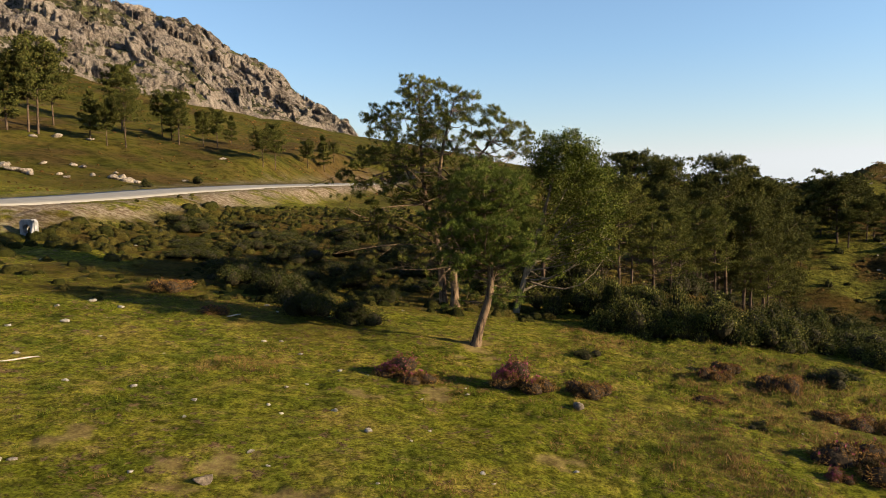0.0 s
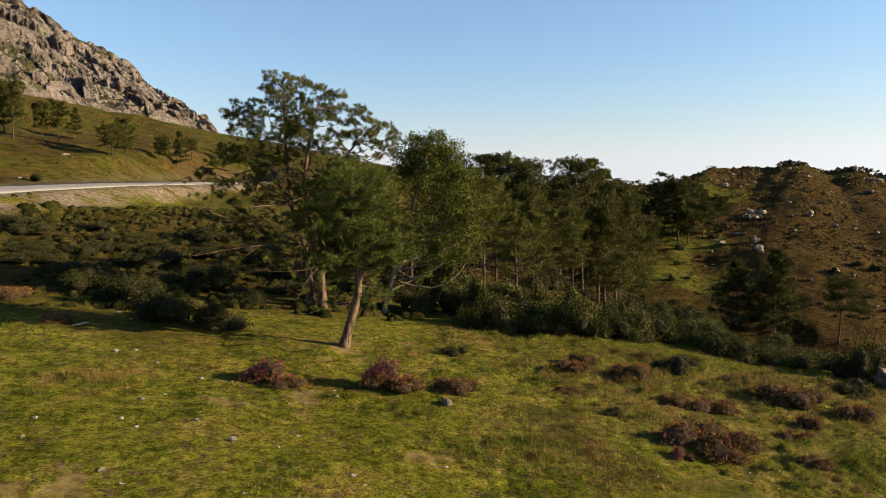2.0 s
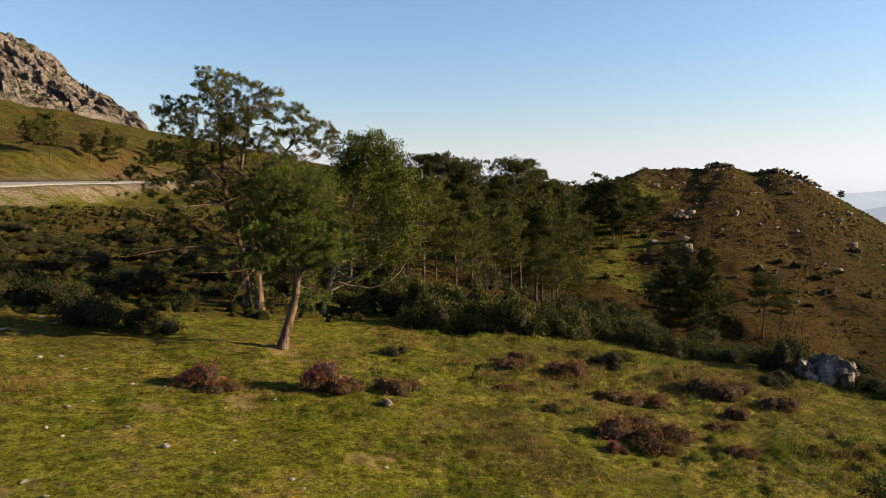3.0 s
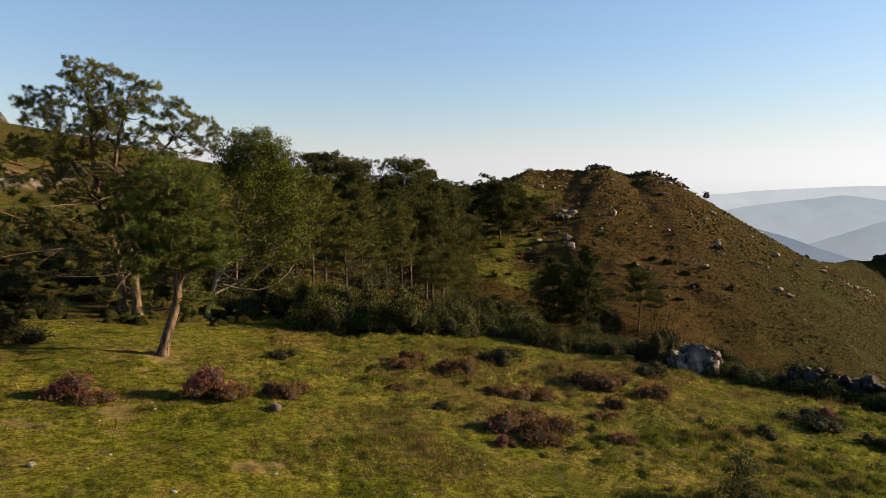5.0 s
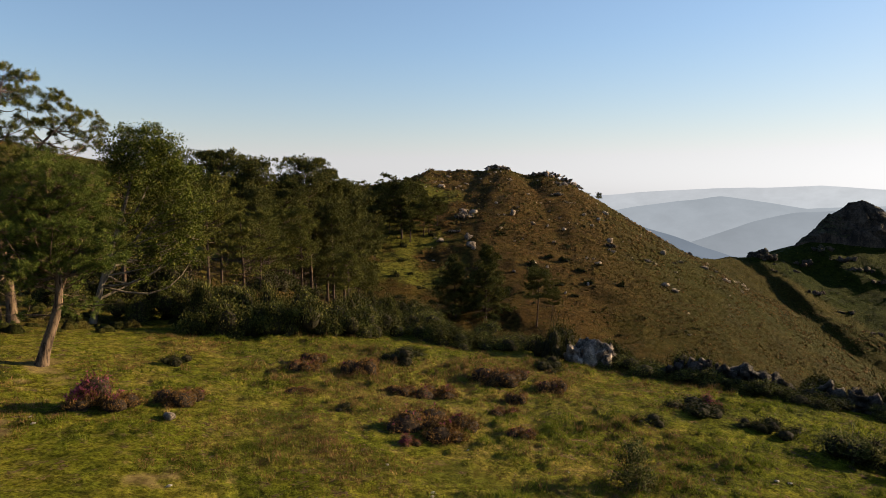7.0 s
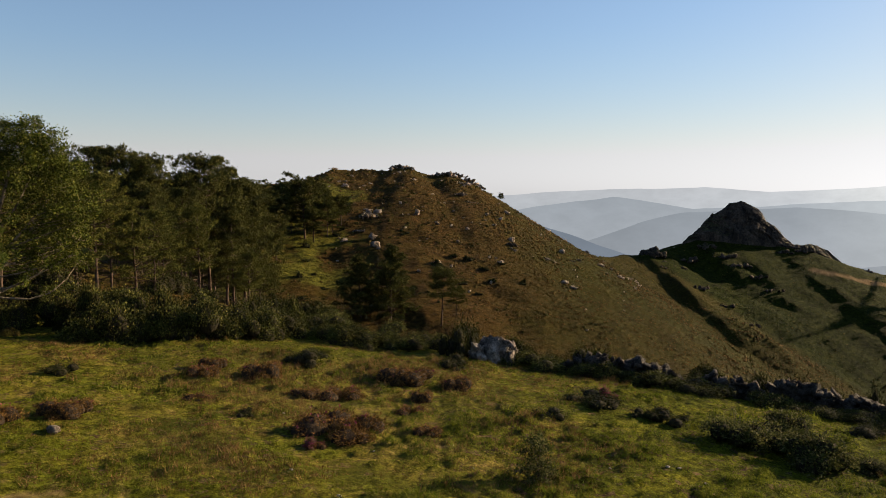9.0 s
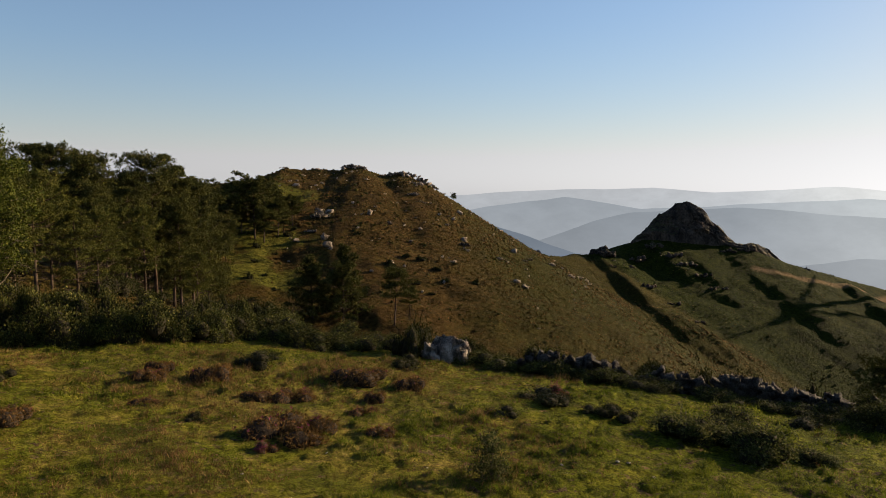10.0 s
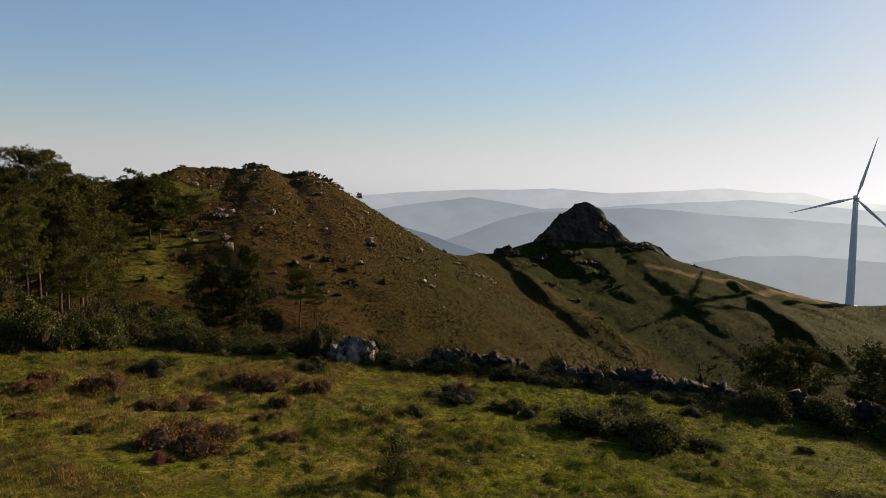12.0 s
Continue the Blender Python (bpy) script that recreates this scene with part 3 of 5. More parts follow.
def leaves(rng, at, size, up=0.3):
    """A small pointed leaf at each place."""
    n = len(at)
    d = unit(rng.normal(size=(n, 3)) + [0, 0, up])
    s = unit(np.cross(d, rng.normal(size=(n, 3))))
    a = (size * rng.uniform(0.6, 1.3, n))[:, None]
    v = np.stack([at - d * a * 0.45 + s * a * 0.36, at + d * a * 0.6, at - d * a * 0.45 - s * a * 0.36], 1).reshape(-1, 3)
    return v, np.arange(len(v)).reshape(-1, 3)


def blob(rng, radius, level=2, rough=0.35, squash=(1, 1, 1), cut=0.0):
    """A broken stone as one closed mesh: verts and triangles."""
    bm = bmesh.new()
    bmesh.ops.create_icosphere(bm, subdivisions=level, radius=1.0)
    v = np.array([p.co[:] for p in bm.verts])
    f = np.array([[p.index for p in t.verts] for t in bm.faces])
    bm.free()
    for _ in range(11):  # flat breaks
        n = unit(rng.normal(size=3))
        lim = rng.uniform(0.38, 0.8)
        over = np.maximum(v @ n - lim, 0)
        v = v - over[:, None] * n
    v = v * 1.25
    o = rng.uniform(0, 50, 3)
    w = fractal(v[:, 0] * 1.6 + o[0], v[:, 1] * 1.6 + o[1], v[:, 2] * 1.6 + o[2], 3)
    v = v * (1 + rough * 0.35 * w[:, None]) * np.asarray(squash) * radius
    if cut:
        v[:, 2] = np.maximum(v[:, 2], -cut * radius)
    return v, f

# ---------------------------------------------------------------- the land
def build_ground():
    fine = np.arange(-41, 91, 0.2)
    coarse = np.arange(91, 319, 3.0)
    bearing = np.radians(np.concatenate([fine, coarse, [319.0]]))
    r = [0.02, 0.4]
    while r[-1] < 4800:
        k = r[-1]
        r.append(k + (0.3 if k < 7.5 else 0.075 + 0.0085 * (k - 7.5) if k < 34 else 0.35 + 0.018 * (k - 34) if k < 110 else 1.7 if k < 310 else 2.4 if k < 440 else 0.25 * k))
    r = np.array(r)
    b, d = np.meshgrid(bearing, r, indexing="ij")
    x, y = d * np.sin(b) + 0.3 * np.clip(1 - d / 4, 0, 1), d * np.cos(b)
    z, heath, slope, bank, off, moor, soil = ground(x, y)
    z = z - np.where((off > -2.7) & (off < 2.7) & (np.abs(off) < 50), 0.05, 0)
    glade = glades(x, y)
    deg = np.degrees(b)
    tan = 0.4 * step(12, 22, deg) * (1 - step(42, 54, deg)) * step(11, 14, d) * (1 - step(23, 28, d)) * step(-0.5, 0.2, fractal(x / 2.2, y / 1.8, 21, 4))
    nu, nv = b.shape
    faces = grid_faces(nu, nv)
    last = (nu - 1) * nv + np.arange(nv - 1)
    seam = np.stack([last, np.arange(nv - 1), np.arange(nv - 1) + 1, last + 1], -1)
    me = mesh_of("ground", np.stack([x, y, z], -1).reshape(-1, 3), np.concatenate([faces, seam]), LAND, True)
    for name, w in (("heath", heath), ("slope", slope), ("gravel", bank * 0.9), ("moor", moor), ("soil", soil), ("tan", tan), ("glade", 0.9 * glade), ("lush", step(40, 62, np.degrees(b)) * (1 - step(30, 40, d)))):
        me.attributes.new(name, "FLOAT", "POINT").data.foreach_set("value", w.astype(np.float32).ravel())
    tagged(new("ground", me), "grazed green meadow falling to brown heath hills", "ground", kind="structure")


def crag(name, foot, crest, nu, nv, rough, material, label, seed, back=25.0, reach=1.0):
    """A broken rock face between a foot line and a crest line, with its back falling away behind."""
    def resample(line, n):
        line = np.array(line)
        s = np.concatenate([[0], np.cumsum(np.linalg.norm(np.diff(line, axis=0), axis=1))])
        t = np.linspace(0, s[-1], n)
        return np.stack([np.interp(t, s, line[:, i]) for i in range(3)], -1)
    lo, hi = resample(foot, nu), resample(crest, nu)
    v = np.linspace(-0.12, 1.25, nv)[None, :, None]
    out = lo[:, None] * (1 - np.minimum(v, 1)) + hi[:, None] * np.minimum(v, 1)
    away = unit((hi - lo) * [1, 1, 0])[:, None]
    over = np.maximum(v - 1, 0) * 4
    out = out + away * over * back + np.array([0, 0, -1.0]) * (over ** 1.3) * back * 0.9
    face = unit(-away + np.array([0, 0, 0.9]))
    p = out
    tilt = np.stack([p[..., 0] * 0.8 + p[..., 2] * 0.55, p[..., 1], p[..., 2] * 0.62 - p[..., 0] * 0.35], -1)
    q = tilt / 24.0 + seed
    w = 0.9 * fractal(q[..., 0], q[..., 1], q[..., 2], 2)
    w = w + 0.95 * blocks(tilt / [8.0, 13.0, 17.0] + seed, 1) + 0.55 * blocks(tilt / [3.0, 4.4, 6.5] + seed, 2) + 0.24 * blocks(tilt / [1.2, 1.7, 2.4], 3) + 0.18 * fractal(tilt[..., 0] / 2.2, tilt[..., 1] / 2.2, tilt[..., 2] / 3.5, 3)
    w = rough * w
    edge = step(-0.1, 0.15, v[..., 0]) * (1 - 0.2 * step(0.85, 1.0, v[..., 0]))
    ends = np.minimum(np.linspace(0, 1, nu), np.linspace(1, 0, nu))[:, None]
    out = out + face * (w * edge * step(0, 0.04, ends))[..., None]
    out[..., 2] -= 3.0 * (1 - step(-0.12, 0.02, v[..., 0]))
    me = mesh_of(name, out.reshape(-1, 3), grid_faces(nu, nv), material)
    return tagged(new(name, me), label, "rock face", kind="structure")


def build_road():
    pts = np.array(ROAD)
    s = np.concatenate([[0], np.cumsum(np.hypot(*np.diff(pts[:, :2], axis=0).T))])
    t = np.arange(0, s[-1], 0.6)
    mid = np.stack([np.interp(t, s, pts[:, i]) for i in range(3)], -1)
    for _ in range(30):
        mid[1:-1] = (mid[:-2] + 2 * mid[1:-1] + mid[2:]) / 4
    d = unit(np.gradient(mid, axis=0) * [1, 1, 0])
    side = np.stack([-d[:, 1], d[:, 0], 0 * d[:, 0]], -1)
    rows = []
    for w, lift in ((-2.75, -0.3), (-2.7, 0.02), (-1.4, 0.05), (0, 0.06), (1.4, 0.05), (2.7, 0.02), (2.75, -0.3)):
        edge = 0.07 * value_noise(t / 1.3, 0 * t + w) if abs(w) > 2 else 0
        rows.append(mid + side * (w + edge)[:, None] if abs(w) > 2 else mid + side * w)
        rows[-1] = rows[-1] + np.array([0, 0, 1.0]) * (lift + 0.055 * w)
    v = np.stack(rows, 1)
    me = mesh_of("road", v.reshape(-1, 3), grid_faces(len(t), 7), ASPHALT)
    tagged(new("road", me), "narrow pale grey asphalt mountain road", "road", kind="structure")


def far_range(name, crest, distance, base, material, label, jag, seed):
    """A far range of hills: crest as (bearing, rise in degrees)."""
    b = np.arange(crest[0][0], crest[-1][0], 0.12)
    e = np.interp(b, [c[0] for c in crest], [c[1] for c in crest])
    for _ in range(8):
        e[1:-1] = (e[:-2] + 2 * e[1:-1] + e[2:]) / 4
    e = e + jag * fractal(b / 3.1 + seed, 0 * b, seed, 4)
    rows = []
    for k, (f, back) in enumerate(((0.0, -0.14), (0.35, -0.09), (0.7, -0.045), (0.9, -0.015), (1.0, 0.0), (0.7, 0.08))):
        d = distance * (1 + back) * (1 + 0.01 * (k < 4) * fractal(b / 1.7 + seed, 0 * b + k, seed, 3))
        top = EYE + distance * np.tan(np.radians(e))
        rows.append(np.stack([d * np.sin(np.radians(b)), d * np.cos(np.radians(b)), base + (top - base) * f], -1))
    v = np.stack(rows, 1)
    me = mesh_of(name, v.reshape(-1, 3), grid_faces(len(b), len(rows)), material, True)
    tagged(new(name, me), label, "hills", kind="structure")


build_ground()
build_road()
crag("cliff_face",
     [polar(-48, 214, 50), polar(-32, 206, 41), polar(-26.4, 214, 36), polar(-20.3, 222, 34), polar(-16.2, 232, 31.5), polar(-11.4, 242, 29.5), polar(-8.3, 246, 26), polar(-6.4, 240, 24)],
     [polar(-48, 290, 95), polar(-31.6, 282, 83), polar(-24.1, 280, 73.5), polar(-19.6, 285, 69.5), polar(-16.8, 290, 62), polar(-12.6, 290, 53.5), polar(-10.7, 280, 39.5), polar(-9.4, 275, 38), polar(-6.4, 258, 25)],
     560, 124, 2.9, CLIFF, "pale grey limestone crag with dark green ledges", 3.0)
crag("peak_crag",
     [polar(59.8, 272, -15.5), polar(61, 279, -13), polar(62.2, 283, -11.5), polar(64, 286, -10.5), polar(65.8, 290, -12.5), polar(67.2, 294, -16.5), polar(69, 296, -18), polar(71.3, 299, -24)],
     [polar(59.9, 280, -15), polar(60.5, 284, -12.9), polar(61.2, 288, -9.9), polar(61.5, 290, -7.5), polar(62.1, 293, -4.1), polar(62.7, 296, -3.0), polar(63.2, 298, -0.8), polar(64.1, 299, 0.1), polar(64.8, 300, -1.1), polar(65.2, 300, -2.3), polar(65.6, 300, -4.1), polar(65.9, 301, -7.2), polar(66.5, 301, -8.9), polar(66.8, 302, -11.1), polar(67.1, 302, -13.5), polar(67.7, 302, -16.0), polar(68.3, 302, -16.2), polar(68.8, 303, -15.4), polar(69.4, 303, -15.7), polar(70.1, 304, -17.6), polar(70.8, 305, -21.2), polar(71.4, 306, -24)],
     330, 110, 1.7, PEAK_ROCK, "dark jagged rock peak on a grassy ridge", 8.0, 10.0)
# far ranges: haze and sun glare are put into their glowing colour
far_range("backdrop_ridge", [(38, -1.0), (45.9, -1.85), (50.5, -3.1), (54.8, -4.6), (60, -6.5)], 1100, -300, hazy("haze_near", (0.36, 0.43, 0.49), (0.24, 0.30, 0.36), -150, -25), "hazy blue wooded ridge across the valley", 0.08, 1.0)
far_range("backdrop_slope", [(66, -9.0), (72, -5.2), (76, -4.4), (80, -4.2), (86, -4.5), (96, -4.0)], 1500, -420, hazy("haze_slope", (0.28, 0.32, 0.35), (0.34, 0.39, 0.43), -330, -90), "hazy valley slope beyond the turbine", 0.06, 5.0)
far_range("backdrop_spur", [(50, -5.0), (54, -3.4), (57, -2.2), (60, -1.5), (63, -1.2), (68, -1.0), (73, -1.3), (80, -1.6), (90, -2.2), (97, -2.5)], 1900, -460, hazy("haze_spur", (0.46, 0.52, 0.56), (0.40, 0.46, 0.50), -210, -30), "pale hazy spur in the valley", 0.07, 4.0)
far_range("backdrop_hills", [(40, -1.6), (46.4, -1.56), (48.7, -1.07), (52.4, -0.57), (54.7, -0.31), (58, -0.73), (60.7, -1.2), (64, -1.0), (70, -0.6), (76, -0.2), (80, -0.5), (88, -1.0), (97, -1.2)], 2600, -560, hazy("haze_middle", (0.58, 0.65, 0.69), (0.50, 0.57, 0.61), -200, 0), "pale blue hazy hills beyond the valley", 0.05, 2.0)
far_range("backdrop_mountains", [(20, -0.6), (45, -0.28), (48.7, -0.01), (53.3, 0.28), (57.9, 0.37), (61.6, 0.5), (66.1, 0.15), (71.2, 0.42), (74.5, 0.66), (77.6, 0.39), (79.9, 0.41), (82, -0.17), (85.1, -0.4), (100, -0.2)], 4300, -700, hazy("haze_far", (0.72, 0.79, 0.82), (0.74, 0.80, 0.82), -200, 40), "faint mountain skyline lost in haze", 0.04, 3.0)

# ---------------------------------------------------------------- trees
def bent(points, n=16):
    """A smooth line through a few places, for a crooked stem."""
    p = np.array(points, float)
    s = np.concatenate([[0], np.cumsum(np.linalg.norm(np.diff(p, axis=0), axis=1))])
    t = np.linspace(0, s[-1], n)
    line = np.stack([np.interp(t, s, p[:, k]) for k in range(3)], -1)
    for _ in range(3):
        line[1:-1] = (line[:-2] + 2 * line[1:-1] + line[2:]) / 4
    return line


def clump_tree(rng, stems, crowns, style, leaf, twigs=12, brushes=4, count=12, size=0.17, width=0.018, bare=0, bare_span=(1.0, 3.0), bare_reach=2.0, flat=0.6, sides=8, sparse=3):
    """A tree whose crown is made of clumps: stems as (line, radius), crowns as (centre, half sizes, clumps, clump radius)."""
    wood = Wood(sides)
    spine, thick = [], []
    for line, r in stems:
        t = np.linspace(0, 1, len(line))
        rad = r * ((1 - t) ** 0.8 * 0.9 + 0.08) * (1 + (0.3 * np.exp(-t * 26) if line[0][2] < 0.05 else 0))
        wood.limb(line, rad, sides + 2)
        spine.append(line)
        thick.append(rad)
    spine, thick = np.concatenate(spine), np.concatenate(thick)
    done, at, way = [], [], []

    def spray(c, cr, ahead, n, lr):
        for _ in range(n):
            d = unit(rng.normal(size=3) + ahead * 0.5 + [0, 0, 0.35])
            end = c + d * [cr, cr, cr * flat] * rng.uniform(0.55, 1.15)
            mid = (c + end) / 2 - [0, 0, 0.05 * cr]
            if sides > 6:
                wood.limb([c, mid, end], [lr * 0.5, lr * 0.35, lr * 0.12], 3)
            k = brushes
            u = rng.uniform(0.84, 1.04, (k, 1)) if style == "needle" else rng.uniform(0.45, 1.05, (k, 1))
            at.append(c + (end - c) * u + rng.normal(size=(k, 3)) * (0.05 if style == "needle" else 0.09) * cr)
            way.append(unit(np.tile(d, (k, 1)) * 0.6 + rng.normal(size=(k, 3)) * 0.7 + [0, 0, 0.45]))

    for centre, half, n, cr in crowns:
        centre, half = np.array(centre, float), np.array(half, float)
        for _ in range(n):
            best, far = None, -1
            for _ in range(7):
                q = centre + unit(rng.normal(size=3)) * rng.uniform(0.15, 1) ** 0.45 * half
                gap = min([np.linalg.norm(q - o) for o in done[-60:]], default=9)
                if gap > far:
                    best, far = q, gap
            done.append(best)
            flat_gap = np.hypot(*(spine - best)[:, :2].T)
            cost = np.linalg.norm(spine - best, axis=1) + 1.6 * np.maximum(0, spine[:, 2] - best[2] + 0.35 * flat_gap)
            k = int(np.argmin(cost + rng.uniform(0, 0.3, len(cost))))
            o = spine[k]
            length = np.linalg.norm(best - o)
            s = np.linspace(0, 1, 6)[:, None]
            limb = o + (best - o) * s + np.array([0, 0, -0.12 * length]) * np.sin(3.14 * s) + rng.normal(size=3) * 0.12 * length * np.sin(3.14 * s)
            lr = min(thick[k] * 0.7, 0.014 + 0.012 * length)
            wood.limb(limb, lr * (1 - 0.75 * s[:, 0]), 5)
            ahead = unit((best - centre) / half)
            m = cr * rng.uniform(0.75, 1.3)
            spray(best, m, ahead, twigs, lr * 0.6)
            if length > 1.0:
                spray(limb[3], m * 0.7, ahead, twigs // 3, lr * 0.6)
    for i in range(bare):  # bare lower branches, with a few thin sprays of green
        z = rng.uniform(*bare_span)
        k = int(np.argmin(np.abs(spine[:, 2] - z) + rng.uniform(0, 0.3, len(spine))))
        a, length = rng.uniform(0, 6.28), bare_reach * rng.uniform(0.4, 1.1)
        s = np.linspace(0, 1, 7)[:, None]
        limb = spine[k] + np.array([math.cos(a), math.sin(a), rng.uniform(-0.3, 0.3)]) * length * s + rng.normal(size=3) * 0.22 * length * s ** 2
        wood.limb(limb, (0.014 + 0.009 * length) * (1 - 0.85 * s[:, 0]), 5)
        for _ in range(5):
            o = limb[rng.integers(2, 7)]
            e = o + rng.normal(size=3) * [0.24, 0.24, 0.15] * length
            wood.limb([o, (o + e) / 2 + rng.normal(size=3) * 0.03, e], [0.011, 0.008, 0.003], 3)
            if sparse and rng.uniform() < 0.5:
                spray(e, 0.22, unit(e - o), sparse, 0.008)
    at, way = np.concatenate(at), np.concatenate(way)
    if style == "needle":
        v, f = needles(rng, at, way, count, size, width)
    else:
        at = np.repeat(at, count, 0) + rng.normal(size=(len(at) * count, 3)) * size * 1.2
        v, f = leaves(rng, at, size, 0.0)
    return wood, (v, f, leaf)


def pine(name, label, x, y, meshes, turn=0.0, group="", size=1.0, bark=None):
    wood, (v, f, leaf) = meshes
    ob = tagged(thing(name, x, y, turn=turn, size=size, sink=0.06), label, "tree", group)
    part("trunk", wood.mesh("pine_trunk", bark or PINE_BARK), ob, "ridged grey-brown trunk and limbs")
    part("crown", mesh_of("pine_crown", v, f, leaf), ob, "crown of dark green needles")
    return ob


# where the trees stand: x, y, height
MID_SPOTS = [(9.5, 37.2, 6.1), (11.6, 37.9, 5.3), (18.6, 47.2, 6.4), (18.2, 49.4, 5.9), (16.8, 47.7, 5.8), (11.3, 41.4, 5.9), (13.4, 40.6, 4.9), (15.0, 43.9, 5.0), (7.3, 41.4, 6.2), (22.4, 47.6, 4.6), (4.4, 37.6, 4.4), (8.6, 45.0, 6.0), (4.7, 32.6, 6.0), (6.3, 33.6, 6.2), (8.0, 34.8, 5.5), (2.6, 33.0, 4.6)]
WOOD_SPOTS = [(16.3, 57.7, 9.8), (15.3, 60.1, 9.4), (17.3, 55.4, 9.3), (18.6, 57.0, 10.4), (24.3, 59.2, 13.4), (26.8, 61.5, 14.6), (29.4, 63.5, 15.0), (23.6, 61.7, 11.6), (12.4, 57.6, 8.0), (16.6, 51.4, 7.2), (20.3, 54.3, 8.4), (25.3, 56.6, 10.0), (21.4, 59.5, 9.6), (32.6, 66.8, 13.6), (28.0, 70.0, 13.0), (18.2, 59.4, 10.4)]
SLOPE_SPOTS = [(53.6, 119.1, 9.4), (59.3, 123.3, 7.9), (52.2, 104.1, 5.9), (53.1, 102.5, 5.8), (67.7, 126.4, 6.5), (63.7, 111.8, 10.2), (69.5, 117.9, 7.5), (70.4, 113.1, 4.9), (63.6, 123.5, 5.6), (66.8, 121.2, 4.9), (56.7, 123.3, 9.8), (53.1, 113.2, 6.1), (65.1, 131.7, 6.5), (51.4, 119.5, 9.4), (72.2, 119.2, 5.1), (66.0, 115.0, 7.0), (60.4, 127.2, 7.4), (58.1, 118.8, 6.9), (60.5, 119.9, 5.9), (66.9, 128.6, 5.9), (62.9, 115.2, 5.1), (68.3, 122.7, 5.5), (50.3, 107.3, 4.7), (58.1, 109.6, 4.4), (64.5, 110.1, 6.0), (68.2, 111.5, 6.3), (74.0, 115.7, 5.6), (48.3, 108.7, 5.3), (63.4, 138.0, 8.3), (75.1, 124.0, 4.1)]
GULLY_SPOTS = [(50.3, 122.3, 8.1), (54.8, 127.5, 9.0), (47.2, 105.1, 7.5), (47.4, 101.2, 6.4), (42.6, 108.7, 7.6), (60.1, 141.2, 9.4), (50.5, 131.7, 9.8), (64.5, 140.4, 7.5), (44.0, 104.0, 7.5), (48.0, 115.0, 7.0), (40.0, 96.0, 8.0), (59.5, 131.0, 7.7), (45.0, 118.0, 8.0), (39.0, 104.0, 8.5)]
PASTURE_SPOTS = [(-53.3, 86.1, 9.3), (-51.5, 87.5, 10.1), (-50.6, 88.0, 10.8), (-53.2, 96.3, 8.6), (-45.5, 90.7, 6.3), (-42.9, 89.8, 5.3), (-40.9, 90.7, 6.6), (-47.5, 104.4, 9.5), (-41.4, 107.6, 7.0), (-38.1, 101.6, 7.4), (-43.1, 108.2, 6.3), (-33.8, 105.5, 5.6), (-34.5, 114.9, 4.8), (-35.6, 104.6, 5.2), (-25.6, 100.0, 4.9), (-24.4, 102.4, 6.6), (-20.5, 121.5, 6.2), (-22.3, 116.1, 4.6), (-20.2, 130.4, 3.6), (-16.6, 144.1, 4.3), (-9.9, 148.9, 7.1)]
WALL_SPOTS = [(47.0, 7.6, 8.0), (44.4, 9.4, 6.6), (46.8, 3.6, 8.0), (45.0, 1.6, 7.4)]

rng = np.random.default_rng(5)
# two tall pines grown side by side, the young one in front, and the pale-stemmed tree
pine("tall_pine", "tall pine with a broad ragged crown on the meadow edge", 0.0, 27.3, clump_tree(
    rng, [(bent([(0, 0, 0), (-0.05, 0, 1.2), (-0.12, 0.1, 2.4), (-0.75, 0.1, 4.4), (-0.8, 0.1, 6.0), (-0.85, 0, 8.7)]), 0.16),
          (bent([(-0.5, 0.1, 3.6), (-1.2, 0.2, 5.0), (-1.9, 0.3, 6.4), (-2.4, 0.3, 7.5)], 9), 0.07),
          (bent([(-0.12, 0.1, 2.4), (-1.0, -0.2, 2.9), (-2.1, -0.4, 3.3), (-3.2, -0.5, 3.7)], 9), 0.045),
          (bent([(-0.7, 0.1, 4.2), (-1.5, -0.3, 4.7), (-2.9, -0.4, 5.3)], 9), 0.045)],
    [((-0.85, 0, 8.3), (0.85, 0.9, 0.7), 24, 0.33), ((-1.1, 0, 7.2), (1.4, 1.3, 0.9), 32, 0.33), ((-2.5, 0.2, 7.4), (0.6, 0.7, 0.5), 9, 0.28), ((-1.7, 0, 6.2), (1.6, 1.3, 0.8), 22, 0.3), ((-2.7, 0, 5.3), (1.3, 1.3, 0.7), 16, 0.28), ((-1.2, 0, 5.0), (1.6, 1.4, 0.9), 14, 0.26), ((-2.1, 0, 3.7), (1.8, 1.5, 1.2), 24, 0.24)],
    "needle", NEEDLE, 11, 4, 17, 0.135, 0.0095, 30, (1.9, 6.4), 2.7), 0, "pines on the meadow edge")
